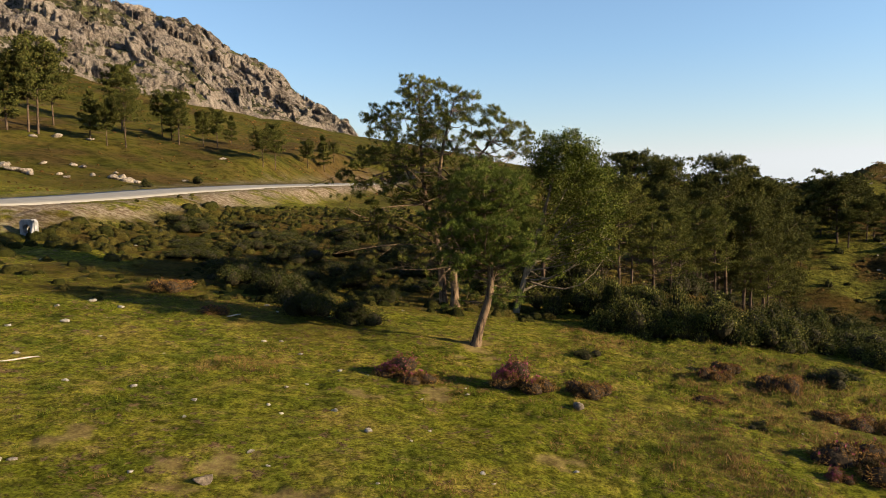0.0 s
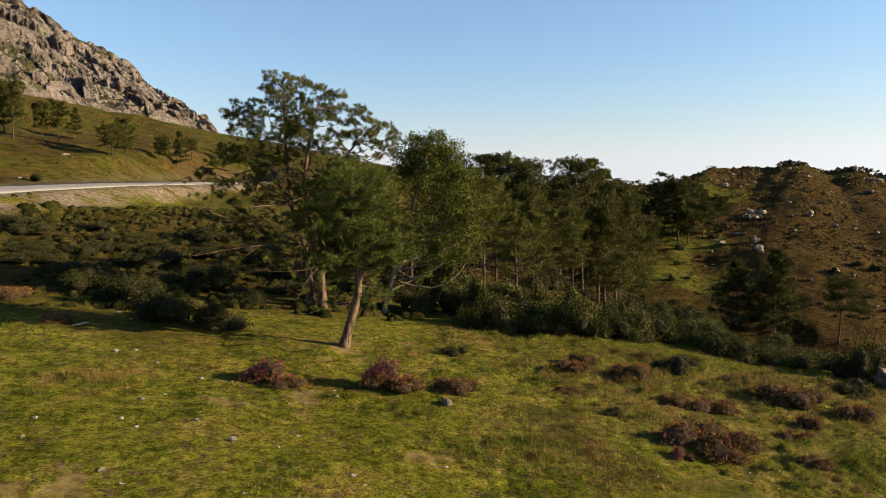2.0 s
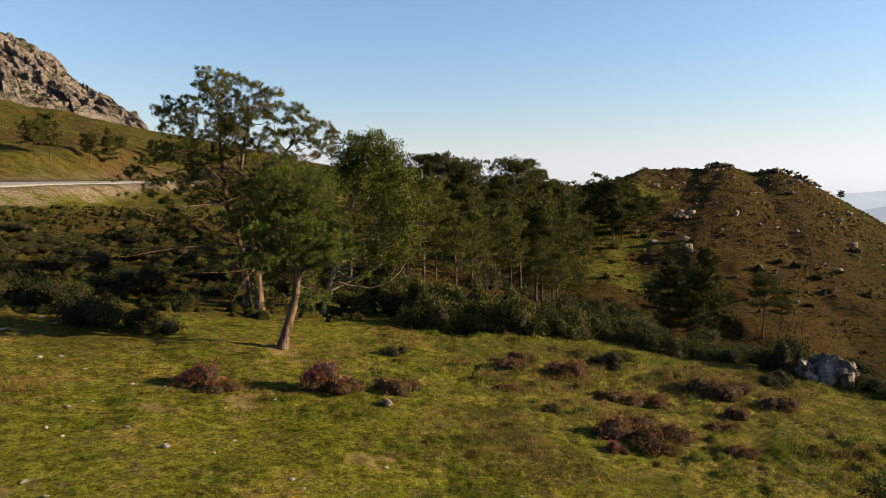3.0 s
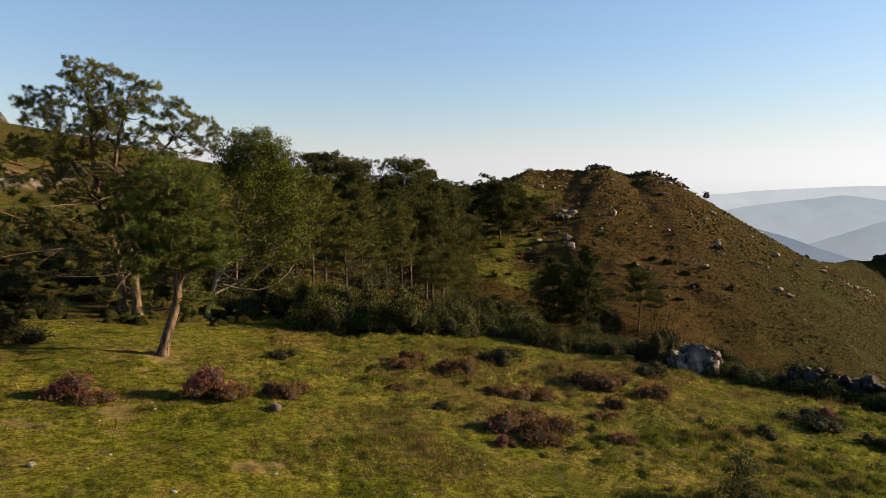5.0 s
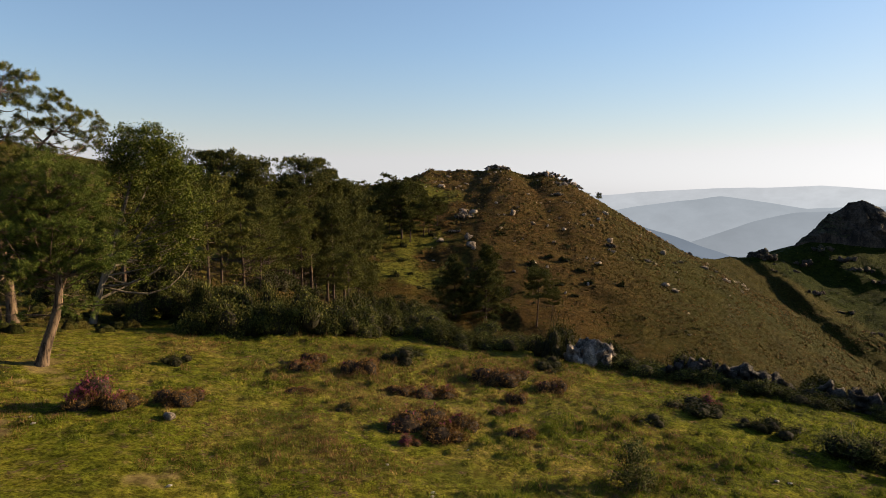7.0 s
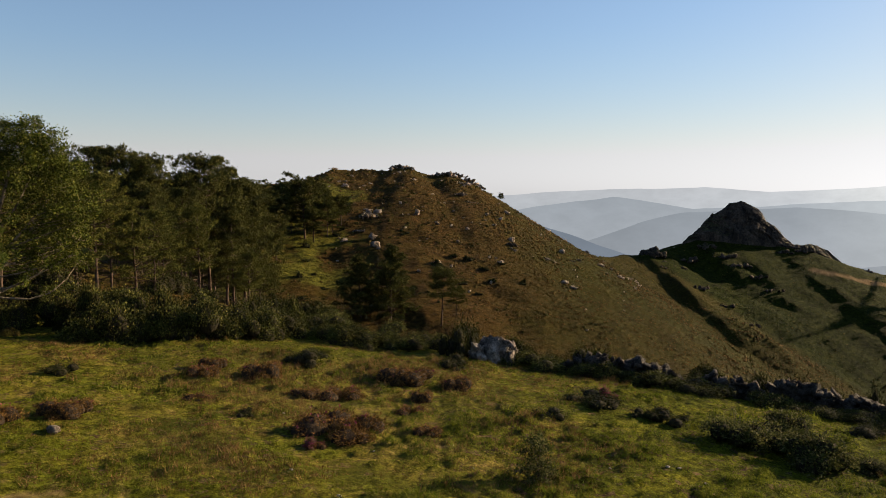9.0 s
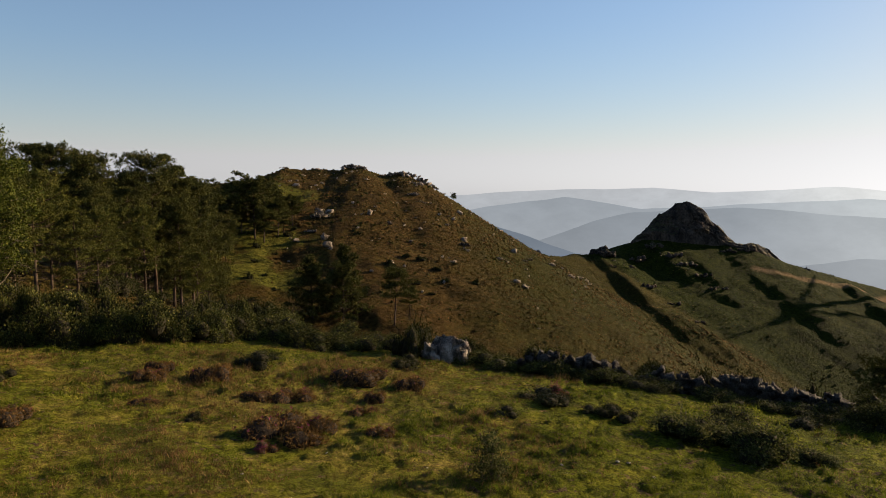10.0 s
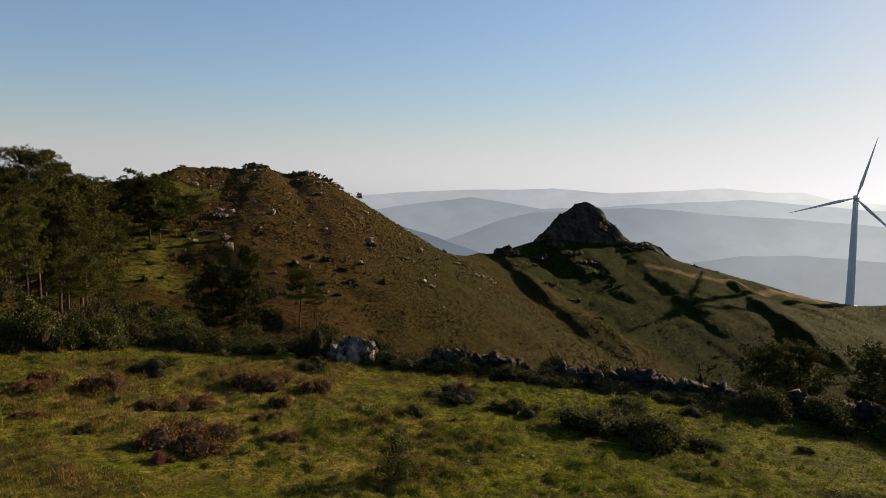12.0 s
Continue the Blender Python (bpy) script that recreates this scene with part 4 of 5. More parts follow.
pine("tall_pine", "slender tall pine with bare lower branches", 0.45, 27.0, clump_tree(
    rng, [(bent([(0, 0, 0), (0, 0, 1.2), (-0.15, 0, 2.6), (-0.65, -0.1, 4.2), (-0.5, -0.1, 6.0), (0.1, -0.1, 8.2)]), 0.17),
          (bent([(-0.6, -0.1, 4.1), (0.3, -0.2, 5.2), (1.2, -0.3, 6.2), (2.2, -0.3, 7.2)], 9), 0.075)],
    [((0.25, 0, 7.9), (0.8, 0.8, 0.6), 15, 0.32), ((0.0, 0, 6.8), (1.2, 1.0, 0.8), 20, 0.3), ((1.5, 0, 7.0), (0.9, 0.8, 0.7), 16, 0.28), ((2.45, -0.2, 6.6), (0.5, 0.6, 0.6), 9, 0.25), ((0.9, 0, 5.8), (1.4, 1.1, 0.7), 15, 0.27), ((0.2, 0, 4.5), (1.6, 1.3, 1.1), 16, 0.24), ((-0.4, 0, 3.0), (1.5, 1.3, 0.8), 10, 0.22)],
    "needle", NEEDLE, 11, 4, 17, 0.135, 0.0095, 26, (1.7, 6.0), 2.2), 0, "pines on the meadow edge")
pine("young_pine", "bushy young pine with a bent trunk on bare grass", 0.93, 20.6, clump_tree(
    rng, [(bent([(0, 0, 0), (0.14, 0, 0.7), (0.5, 0, 1.5), (0.5, 0, 2.4), (0.3, 0, 3.6), (0.3, 0, 5.1)]), 0.15),
          (bent([(0.3, 0.05, 1.3), (0.65, 0.3, 2.2), (1.0, 0.4, 3.2)], 8), 0.055)],
    [((0.4, 0, 4.6), (1.35, 1.25, 0.85), 46, 0.33), ((0.3, 0, 3.6), (1.75, 1.4, 0.65), 38, 0.33), ((-0.25, 0, 2.75), (1.0, 1.0, 0.4), 10, 0.28), ((1.2, 0, 2.9), (0.9, 0.9, 0.5), 12, 0.28)],
    "needle", NEEDLE_BRIGHT, 13, 4, 21, 0.125, 0.0085, 14, (1.4, 3.2), 1.3), 0, "pines on the meadow edge")
pine("leafy_tree", "leaning pale-stemmed leafy tree beside pines", 2.9, 27.6, clump_tree(
    rng, [(bent([(0, 0, 0), (0.35, 0, 1.5), (0.95, 0.1, 3.4), (1.5, 0.1, 5.2), (1.7, 0, 6.8)]), 0.12),
          (bent([(0.32, 0, 1.4), (1.0, 0.1, 2.4), (2.0, 0.2, 3.5), (2.9, 0.3, 4.7)], 11), 0.075),
          (bent([(0.9, 0.1, 3.2), (1.5, -0.2, 3.9), (2.2, -0.3, 5.5)], 9), 0.05)],
    [((1.8, 0, 5.9), (1.3, 1.2, 1.2), 32, 0.42), ((2.1, 0, 6.4), (1.2, 1.1, 0.6), 18, 0.4), ((3.0, 0, 4.5), (1.1, 1.1, 1.8), 28, 0.42), ((2.9, 0, 2.8), (1.0, 1.0, 0.9), 9, 0.38)],
    "leaf", BIRCH_LEAF, 10, 4, 8, 0.075, 0, 5, (2.4, 4.0), 1.0, 0.9), 0, "", 1.0, PALE_BARK)


def place_trees(kinds, spots, name, label, group, wide=1.0):
    """Trees at (x, y, height): each kind is built once at its first spot and then copied."""
    made = {}
    for i, (x, y, h) in enumerate(spots):
        k = i % len(kinds)
        turn = (i * 137) % 360
        if k not in made:
            made[k] = (pine(name, label, x, y, kinds[k][1], turn, group, h / kinds[k][0], SHADED_BARK), kinds[k][0])
            made[k][0].scale = [h / kinds[k][0]] * 3
        else:
            s = h / kinds[k][0]
            ob = copy_thing(made[k][0], pose(x, y, height(x, y) - 0.08, 0, 0, turn))
            w = s * wide * (0.9 + 0.22 * ((i * 7) % 5) / 4)
            ob.matrix_basis = pose(x, y, height(x, y) - 0.08, 0, 0, turn) @ Matrix.Diagonal((w, w, s, 1))


def far_pine(shape, h, seed, whorls=10, cushions=3, twigs=6, brushes=2, count=6, size=0.3, width=0.06, leaf=None, dead=8):
    """A pine of a wood: whorls of boughs that carry flat cushions of needles, by the shape of its kind."""
    g = np.random.default_rng(seed)
    first, wide, droop = {"bushy": (0.20, 0.25, 0.2), "round": (0.40, 0.25, 0.35), "broad": (0.07, 0.40, 0.1), "flat": (0.50, 0.34, 0.45), "tall": (0.30, 0.20, 0.3)}[shape]
    lean = g.normal(size=2) * 0.03 * h
    line = bent([(0, 0, 0), (lean[0] * 0.6, lean[1] * 0.3, 0.35 * h), (lean[0], lean[1], 0.97 * h)], 14)
    wood, at, way = Wood(6), [], []
    t = np.linspace(0, 1, 14)
    wood.limb(line, (0.012 * h + 0.03) * ((1 - t) ** 0.8 * 0.9 + 0.06), 8)

    def cushion(c, r):
        d = unit(g.normal(size=(twigs, 3)) + [0, 0, 0.3])
        end = c + d * [r, r, 0.42 * r] * g.uniform(0.5, 1.15, (twigs, 1))
        for _ in range(brushes):
            at.append(end + g.normal(size=(twigs, 3)) * 0.13 * r)
            way.append(unit(d * 0.6 + g.normal(size=(twigs, 3)) * 0.6 + [0, 0, 0.55]))

    for k in range(whorls):
        u = (k + g.uniform(0.1, 0.9)) / whorls
        z = first + (0.95 - first) * u
        o = np.array([np.interp(z * h, line[:, 2], line[:, m]) for m in range(3)])
        full = (1 - u) ** 0.7 * (0.8 + 0.2 * min(1, 4 * u)) if shape in ("bushy", "broad") else math.sqrt(max(0.03, 1 - ((u - 0.38) / 0.68) ** 2))
        a0 = g.uniform(0, 6.28)
        for m in range(5 if full > 0.45 else 3):
            a = a0 + m * 1.26 + g.normal() * 0.35
            reach = wide * h * full * g.uniform(0.5, 1.2)
            rise = reach * (droop * 0.3 + 0.75 * u + 0.15 * g.normal())
            s = np.linspace(0, 1, 5)[:, None]
            bough = o + np.array([math.cos(a), math.sin(a), 0]) * reach * s + np.array([0, 0, 1.0]) * rise * s ** 1.6 + g.normal(size=3) * 0.05 * reach * np.sin(3.14 * s)
            wood.limb(bough, (0.012 + 0.011 * reach) * (1 - 0.8 * s[:, 0]), 4)
            for q in g.uniform(0.42, 1.05, cushions):
                c = o + (bough[4] - o) * [q, q, q ** 1.6]
                cushion(c + g.normal(size=3) * [0.10, 0.10, 0.02] * reach, h * (0.034 + 0.018 * full) * g.uniform(0.7, 1.35))
    for _ in range(5):
        cushion(line[-1] + g.normal(size=3) * [0.025, 0.025, 0.02] * h, 0.05 * h)
    for _ in range(dead):  # dead lower branches
        z = g.uniform(0.1, first + 0.2) * h
        o = np.array([np.interp(z, line[:, 2], line[:, m]) for m in range(3)])
        a, reach = g.uniform(0, 6.28), wide * h * g.uniform(0.3, 0.9)
        tip = o + np.array([math.cos(a), math.sin(a), g.uniform(-0.15, 0.4)]) * reach
        wood.limb([o, (o + tip) / 2 + g.normal(size=3) * 0.06 * reach, tip], [0.028, 0.02, 0.008], 4)
        for _ in range(3):
            q = o + (tip - o) * g.uniform(0.4, 1)
            wood.limb([q, q + g.normal(size=3) * 0.2 * reach], [0.012, 0.004], 3)
    at, way = np.concatenate(at), np.concatenate(way)
    v, f = needles(g, at, way, count, size, width, 1.0)
    return h, (wood, (v, f, leaf or NEEDLE_FAR))


MID_PINES = [far_pine(k, 7.0, 31 + i, 10, 3, 8, 3, 8, 0.15, 0.027, NEEDLE, 24) for i, k in enumerate(("round", "bushy", "tall"))]
TALL_PINES = [far_pine(k, 12.0, 41 + i, 12, 3, 7, 3, 10, 0.27, 0.04, None, 8) for i, k in enumerate(("tall", "round", "tall"))]
SLOPE_PINES = [far_pine(k, 8.0, 51 + i, 10, 4, 6, 2, 9, 0.30, 0.062) for i, k in enumerate(("round", "flat", "round", "bushy"))]
BROAD_PINES = [far_pine("broad", 8.0, 61, 13, 5, 8, 2, 6, 0.26, 0.065), far_pine("flat", 8.0, 62, 9, 4, 8, 2, 6, 0.24, 0.06)]
VALLEY_PINES = [far_pine("round", 8.0, 63 + i, 11, 4, 8, 2, 8, 0.2, 0.04) for i in range(2)]
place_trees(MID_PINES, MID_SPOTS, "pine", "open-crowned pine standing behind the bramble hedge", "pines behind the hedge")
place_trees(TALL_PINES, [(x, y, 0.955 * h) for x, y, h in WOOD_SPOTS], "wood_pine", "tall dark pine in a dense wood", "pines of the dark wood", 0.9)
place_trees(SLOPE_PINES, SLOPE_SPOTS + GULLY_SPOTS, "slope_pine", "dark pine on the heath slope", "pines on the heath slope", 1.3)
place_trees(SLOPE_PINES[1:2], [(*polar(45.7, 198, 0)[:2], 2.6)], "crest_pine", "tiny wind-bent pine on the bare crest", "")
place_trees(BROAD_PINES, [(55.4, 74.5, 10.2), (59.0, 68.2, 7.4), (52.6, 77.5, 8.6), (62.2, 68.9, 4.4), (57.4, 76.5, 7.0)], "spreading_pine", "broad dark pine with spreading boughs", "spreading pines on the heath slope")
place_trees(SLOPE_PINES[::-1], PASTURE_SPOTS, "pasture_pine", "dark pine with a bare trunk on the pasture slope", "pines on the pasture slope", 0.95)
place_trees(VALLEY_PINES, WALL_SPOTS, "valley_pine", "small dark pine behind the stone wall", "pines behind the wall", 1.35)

# ---------------------------------------------------------------- shrubs, hedge and heather
def dome_points(rng, n, lumps, shell=0.55):
    """Places inside a bush of a few lumps, most of them near its outside. The bush is 1 m in radius and 1 m high."""
    k = rng.integers(0, len(lumps), n)
    c, r = lumps[k, :3], lumps[k, 3:4]
    d = unit(rng.normal(size=(n, 3)))
    d[:, 2] = np.abs(d[:, 2]) * 0.95 - 0.12
    rad = shell + (1 - shell) * rng.uniform(0, 1, (n, 1)) ** 0.6
    p = c + d * r * rad * (1 + 0.18 * rng.normal(size=(n, 1)))
    p[:, 2] = np.maximum(p[:, 2], 0.02)
    return p


def shade_core(wood, lumps, share=0.58):
    """Solid dark domes added inside a bush, in place of stems, to block light."""
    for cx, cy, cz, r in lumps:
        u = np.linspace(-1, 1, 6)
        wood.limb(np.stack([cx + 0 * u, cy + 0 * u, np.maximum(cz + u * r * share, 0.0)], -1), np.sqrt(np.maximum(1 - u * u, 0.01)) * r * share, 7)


def bush_meshes(seed, n, size, leaf, arching=14):
    rng = np.random.default_rng(seed)
    m = 9
    a = rng.uniform(0, 6.28, m)
    rr = rng.uniform(0.15, 0.72, m)
    r = rng.uniform(0.28, 0.5, m)
    lumps = np.stack([rr * np.cos(a), rr * np.sin(a), rng.uniform(0.08, 0.62, m) * (1.1 - rr * 0.75), r], -1)
    p = dome_points(rng, n, lumps)
    wood = Wood(4)
    shade_core(wood, lumps)
    for i in range(arching):  # long shoots that arch out of the mass
        b = rng.uniform(0, 6.28)
        l = rng.uniform(0.5, 1.15)
        u = np.linspace(0, 1, 6)
        x = 0.2 * np.cos(b * 3) + np.cos(b) * l * u
        y = 0.2 * np.sin(b * 3) + np.sin(b) * l * u
        z = 0.95 * np.sin(2.5 * u) * rng.uniform(0.5, 1.0)
        wood.limb(np.stack([x, y, z], -1), 0.012 * (1.1 - u), 3)
        t = rng.uniform(0.3, 1.0, 12)
        q = np.stack([np.interp(t, u, w) for w in (x, y, z)], -1) + rng.normal(size=(12, 3)) * 0.045
        p = np.concatenate([p, q])
    v, f = leaves(rng, p, size, 0.25)
    return wood, (v, f, leaf)


def heather_meshes(seed, n, flowers):
    rng = np.random.default_rng(seed)
    m = 11
    a, rr = rng.uniform(0, 6.28, m), rng.uniform(0.1, 0.7, m)
    lumps = np.stack([rr * np.cos(a), rr * np.sin(a), rng.uniform(0.0, 0.5, m) * (1.1 - rr * 0.8), rng.uniform(0.2, 0.46, m)], -1)
    p = dome_points(rng, n, lumps, 0.6)
    way = unit(p * [0.6, 0.6, 0.4] + [0, 0, 0.7])
    brown = needles(rng, p, way, 4, 0.10, 0.014, 0.8)
    top = p[(p[:, 2] > 0.3) & (rng.uniform(size=n) < flowers)]
    bloom = needles(rng, top + [0, 0, 0.05], unit(top * 0.4 + [0, 0, 1.0]), 3, 0.10, 0.02, 0.6)
    wood = Wood(4)
    shade_core(wood, lumps, 0.8)
    return brown, bloom, wood


def stretch(x, y, turn, w, d, h, sink=0.05):
    return pose(x, y, height(x, y) - sink, 0, 0, turn) @ Matrix.Diagonal((w, d, h, 1))


def place_bushes(kinds, spots, name, label, group, twig=None):
    """Bushes at (x, y, half width, height), built once for each kind and copied."""
    made = {}
    for i, (x, y, w, h) in enumerate(spots):
        k, turn = i % len(kinds), (i * 97) % 360
        if k not in made:
            wood, (v, f, leaf) = kinds[k]
            ob = tagged(new(name), label, "bush", group)
            tagged(part("dark_core", wood.mesh("bush_core_stems", twig or CORE_STEM), ob), "added dark core with thin brown stems", kind="stuff")
            part("foliage", mesh_of("bush_foliage", v, f, leaf), ob)
            made[k] = ob
        else:
            ob = copy_thing(made[k], Matrix.Identity(4))
        ob.matrix_basis = stretch(x, y, turn, w, w * 0.95, h)


HEATHER = [(-1.1, 16.8, 0.95, 0.42), (1.7, 16.4, 0.88, 0.52), (3.4, 16.3, 0.65, 0.42), (7.6, 19.2, 0.5, 0.40), (9.2, 18.6, 0.8, 0.56), (10.4, 16.4, 0.8, 0.40), (13.2, 17.0, 1.1, 0.52), (8.4, 13.3, 1.15, 0.62), (12.3, 15.0, 0.42, 0.40), (7.3, 12.6, 0.34, 0.2), (-10.0, 25.1, 0.9, 0.5), (-7.3, 22.0, 0.66, 0.32), (8.2, 20.0, 0.5, 0.4), (10.3, 12.4, 0.4, 0.26), (17.8, 12.7, 0.5, 0.4), (11.2, 14.2, 0.5, 0.3), (14.4, 15.8, 0.7, 0.42), (6.6, 16.9, 0.45, 0.22), (9.4, 16.6, 0.5, 0.3)]
FLOWERING = {0, 1, 9, 14}
brown_kinds = [heather_meshes(50 + i, 2300, f) for i, f in enumerate((0.02, 0.06, 0.42))]
made = {}
for i, (x, y, w, h) in enumerate(HEATHER):
    k = 2 if i in FLOWERING else i % 2
    if k not in made:
        ob = tagged(new("heather_bush"), "low heather bush with deep pink flowers in grass" if k == 2 else "low brown heather bush with fading flowers in grass", "bush", "heather on the meadow")
        (bv, bf), (fv, ff), wood = brown_kinds[k]
        tagged(part("dark_core", wood.mesh("heather_core", HEATHER_CORE), ob), "added dark core in place of dense stems", kind="stuff")
        part("foliage", mesh_of("heather_sprigs", bv, bf, HEATHER_BROWN), ob, "brown woody sprigs")
        tagged(part("bloom", mesh_of("heather_flowers", fv, ff, HEATHER_PURPLE), ob, "pink flower heads"), kind="stuff")
        made[k] = ob
    else:
        ob = copy_thing(made[k], Matrix.Identity(4))
    ob.matrix_basis = stretch(x, y, (i * 71) % 60 - 30, w * 1.1, w * 0.9, h * 1.45)

BRAMBLES = [bush_meshes(60 + i, 7600, 0.046, BRAMBLE_LEAF, 7) for i in range(3)]
SCRUBS = [bush_meshes(70 + i, 6200, 0.042, SCRUB_LEAF, 5) for i in range(3)]
GORSE = [bush_meshes(80 + i, 3000, 0.05, SCRUB_LEAF, 4) for i in range(2)]
HEDGE = [(9.0, 26.0, 0.8, 2.3), (12.4, 26.2, 0.8, 2.0), (6.6, 26.6, 0.8, 2.1), (14.4, 26.4, 0.8, 1.9), (4.4, 28.2, 1.1, 1.3), (5.6, 27.7, 1.2, 1.6), (6.3, 25.6, 1.25, 1.6), (7.4, 25.0, 1.25, 1.7), (8.5, 24.8, 1.25, 1.6), (9.6, 24.4, 1.35, 1.7), (10.9, 24.6, 1.3, 1.5), (12.2, 24.8, 1.3, 1.45), (13.6, 25.2, 1.35, 1.4), (14.8, 24.8, 1.35, 1.3), (15.3, 23.5, 1.3, 1.15), (16.0, 22.7, 1.2, 1.0), (17.2, 22.2, 1.15, 0.9), (8.0, 27.2, 1.5, 2.0), (10.6, 26.8, 1.5, 1.9), (13.2, 27.2, 1.5, 1.7), (15.8, 26.0, 1.5, 1.5), (18.0, 24.4, 1.3, 1.1), (19.4, 22.6, 1.2, 1.0), (18.6, 20.6, 1.0, 0.8), (2.2, 31.0, 1.3, 1.4), (4.0, 33.0, 1.5, 1.6), (6.4, 30.5, 1.5, 1.8)]
WALL_BRAMBLES = [(20.0, 18.6, 1.1, 1.0), (20.9, 16.5, 1.1, 0.8), (21.7, 14.7, 1.1, 0.75), (22.6, 13.1, 1.1, 0.7), (24.7, 9.6, 1.0, 0.6), (25.3, 8.0, 1.1, 0.6), (25.9, 6.2, 1.2, 0.8), (20.3, 17.2, 1.2, 1.05), (21.2, 15.6, 1.3, 1.05), (22.0, 14.0, 1.2, 0.95), (23.0, 12.3, 1.2, 0.85), (24.2, 10.5, 1.1, 0.75), (24.9, 8.9, 1.1, 0.7), (25.5, 7.3, 1.1, 0.75), (26.0, 5.4, 1.3, 1.1), (26.2, 3.4, 1.5, 1.3), (25.9, 1.2, 1.6, 1.4), (25.2, -1.2, 1.6, 1.4)]
LOOSE_BRAMBLES = [(17.8, 8.3, 1.1, 1.05), (18.2, 6.5, 1.1, 0.95), (20.4, 8.4, 0.9, 0.9), (19.2, 5.6, 0.8, 0.5), (18.9, 7.4, 1.0, 0.8), (16.6, 1.6, 0.9, 0.45)]
place_bushes(BRAMBLES, HEDGE, "bramble_bush", "dense dark green bramble bush in the meadow hedge", "hedge of brambles")
place_bushes(BRAMBLES, [(x, y, w, h * (0.8 if x < 25.6 else 1.0)) for x, y, w, h in WALL_BRAMBLES] + [(x * 1.06, y * 1.06, w * 0.9, h * 1.25) for x, y, w, h in WALL_BRAMBLES[::2]], "wall_bramble", "dark bramble bush grown against the stone wall", "brambles along the wall")
place_bushes([bush_meshes(64 + i, 6000, 0.06, MEADOW_LEAF, 16) for i in range(2)], LOOSE_BRAMBLES, "meadow_bramble", "sprawling green bramble bush on open grass", "brambles on the meadow")
place_bushes(SCRUBS, [(x, y, w, h * (1.0 if y < 30 else 0.62)) for x, y, w, h in [(-3.0, 22.4, 1.2, 1.15), (-4.4, 22.8, 1.3, 1.3), (-2.3, 27.4, 0.9, 1.1), (-5.9, 25.6, 1.4, 1.45), (-7.8, 28.2, 1.6, 1.5), (-5.4, 31.0, 1.7, 1.8), (-3.6, 33.4, 1.7, 1.7), (-10.0, 32.0, 1.5, 1.4), (-7.8, 35.0, 1.9, 1.9), (-5.5, 39.4, 1.9, 2.0), (-15.2, 42.2, 1.9, 1.9), (-16.8, 44.6, 1.5, 1.5), (-2.8, 38.0, 1.6, 1.8), (-10.8, 38.4, 1.8, 1.6), (-10.6, 44.0, 2.0, 1.6), (-6.8, 46.0, 2.1, 1.9), (-1.2, 34.6, 1.5, 1.6), (-13.4, 36.6, 1.5, 1.3), (0.6, 40.0, 1.6, 1.6), (3.4, 38.4, 1.5, 1.5), (-1.0, 30.6, 1.2, 1.2), (-9.2, 29.6, 1.4, 1.1), (-12.2, 33.6, 1.5, 1.2), (-6.6, 27.0, 1.2, 1.2), (-3.8, 29.4, 1.5, 1.4), (-8.6, 41.0, 1.8, 1.5), (-13.0, 46.0, 1.6, 1.3), (-4.0, 50.0, 1.8, 1.5), (1.0, 47.0, 1.8, 1.6), (-3.0, 44.0, 1.8, 1.6)]],
             "scrub_bush", "shaggy olive-green scrub bush below the road", "scrub below the road")
g = np.random.default_rng(66)
under = []
while len(under) < 34:  # undergrowth of the wood
    b, d = radians(g.uniform(5, 36)), g.uniform(33, 62)
    under.append((d * math.sin(b), d * math.cos(b), g.uniform(1.0, 2.0), g.uniform(0.9, 2.4)))
place_bushes(SCRUBS, under, "wood_bush", "dark undergrowth bush below the pines", "undergrowth of the wood")
place_bushes(GORSE, [(4.2, 20.6, 0.6, 0.42), (11.2, 19.8, 0.8, 0.62), (7.1, 15.3, 0.35, 0.28), (16.1, 18.0, 0.6, 0.48), (16.9, 12.6, 1.2, 0.62), (14.4, 12.2, 0.6, 0.38), (17.7, 10.4, 0.8, 0.55), (23.6, 7.0, 0.9, 0.55), (17.2, 10.9, 0.6, 0.45), (16.6, 18.6, 0.6, 0.5), (21.4, 3.4, 0.3, 0.22), (12.0, 20.6, 0.7, 0.5)],
             "low_shrub", "low rounded green shrub on grazed grass", "low shrubs on the meadow")
place_bushes(GORSE, [(32.8, 14.8, 1.0, 2.9), (34.1, 14.2, 1.2, 2.7), (35.4, 13.6, 0.8, 3.2), (36.5, 10.6, 0.7, 3.7), (35.1, 8.1, 0.8, 3.2), (33.7, 12.6, 0.7, 2.6), (38.2, 9.4, 0.6, 3.6), (36.2, 6.4, 0.9, 3.0)], "wall_shrub", "dark wind-shaped shrub behind the stone wall", "shrubs behind the wall")
place_bushes(SCRUBS, [(-28.0, 65.8, 0.8, 1.1), (-26.5, 75.8, 0.8, 1.3)], "roadside_bush", "small bright green bush beside the road", "roadside bushes")
TINY = [bush_meshes(88 + i, 480, 0.17, SCRUB_LEAF, 2) for i in range(2)]
spots = []
while len(spots) < 70:  # round bushes dotted over the slope between wood and heath
    b, d = radians(g.uniform(20, 48)), g.uniform(62, 135)
    spots.append((d * math.sin(b), d * math.cos(b), g.uniform(0.5, 1.3), g.uniform(0.5, 1.3)))
place_bushes(TINY, spots, "slope_bush", "round dark green bush on the heath slope", "bushes on the heath slope")
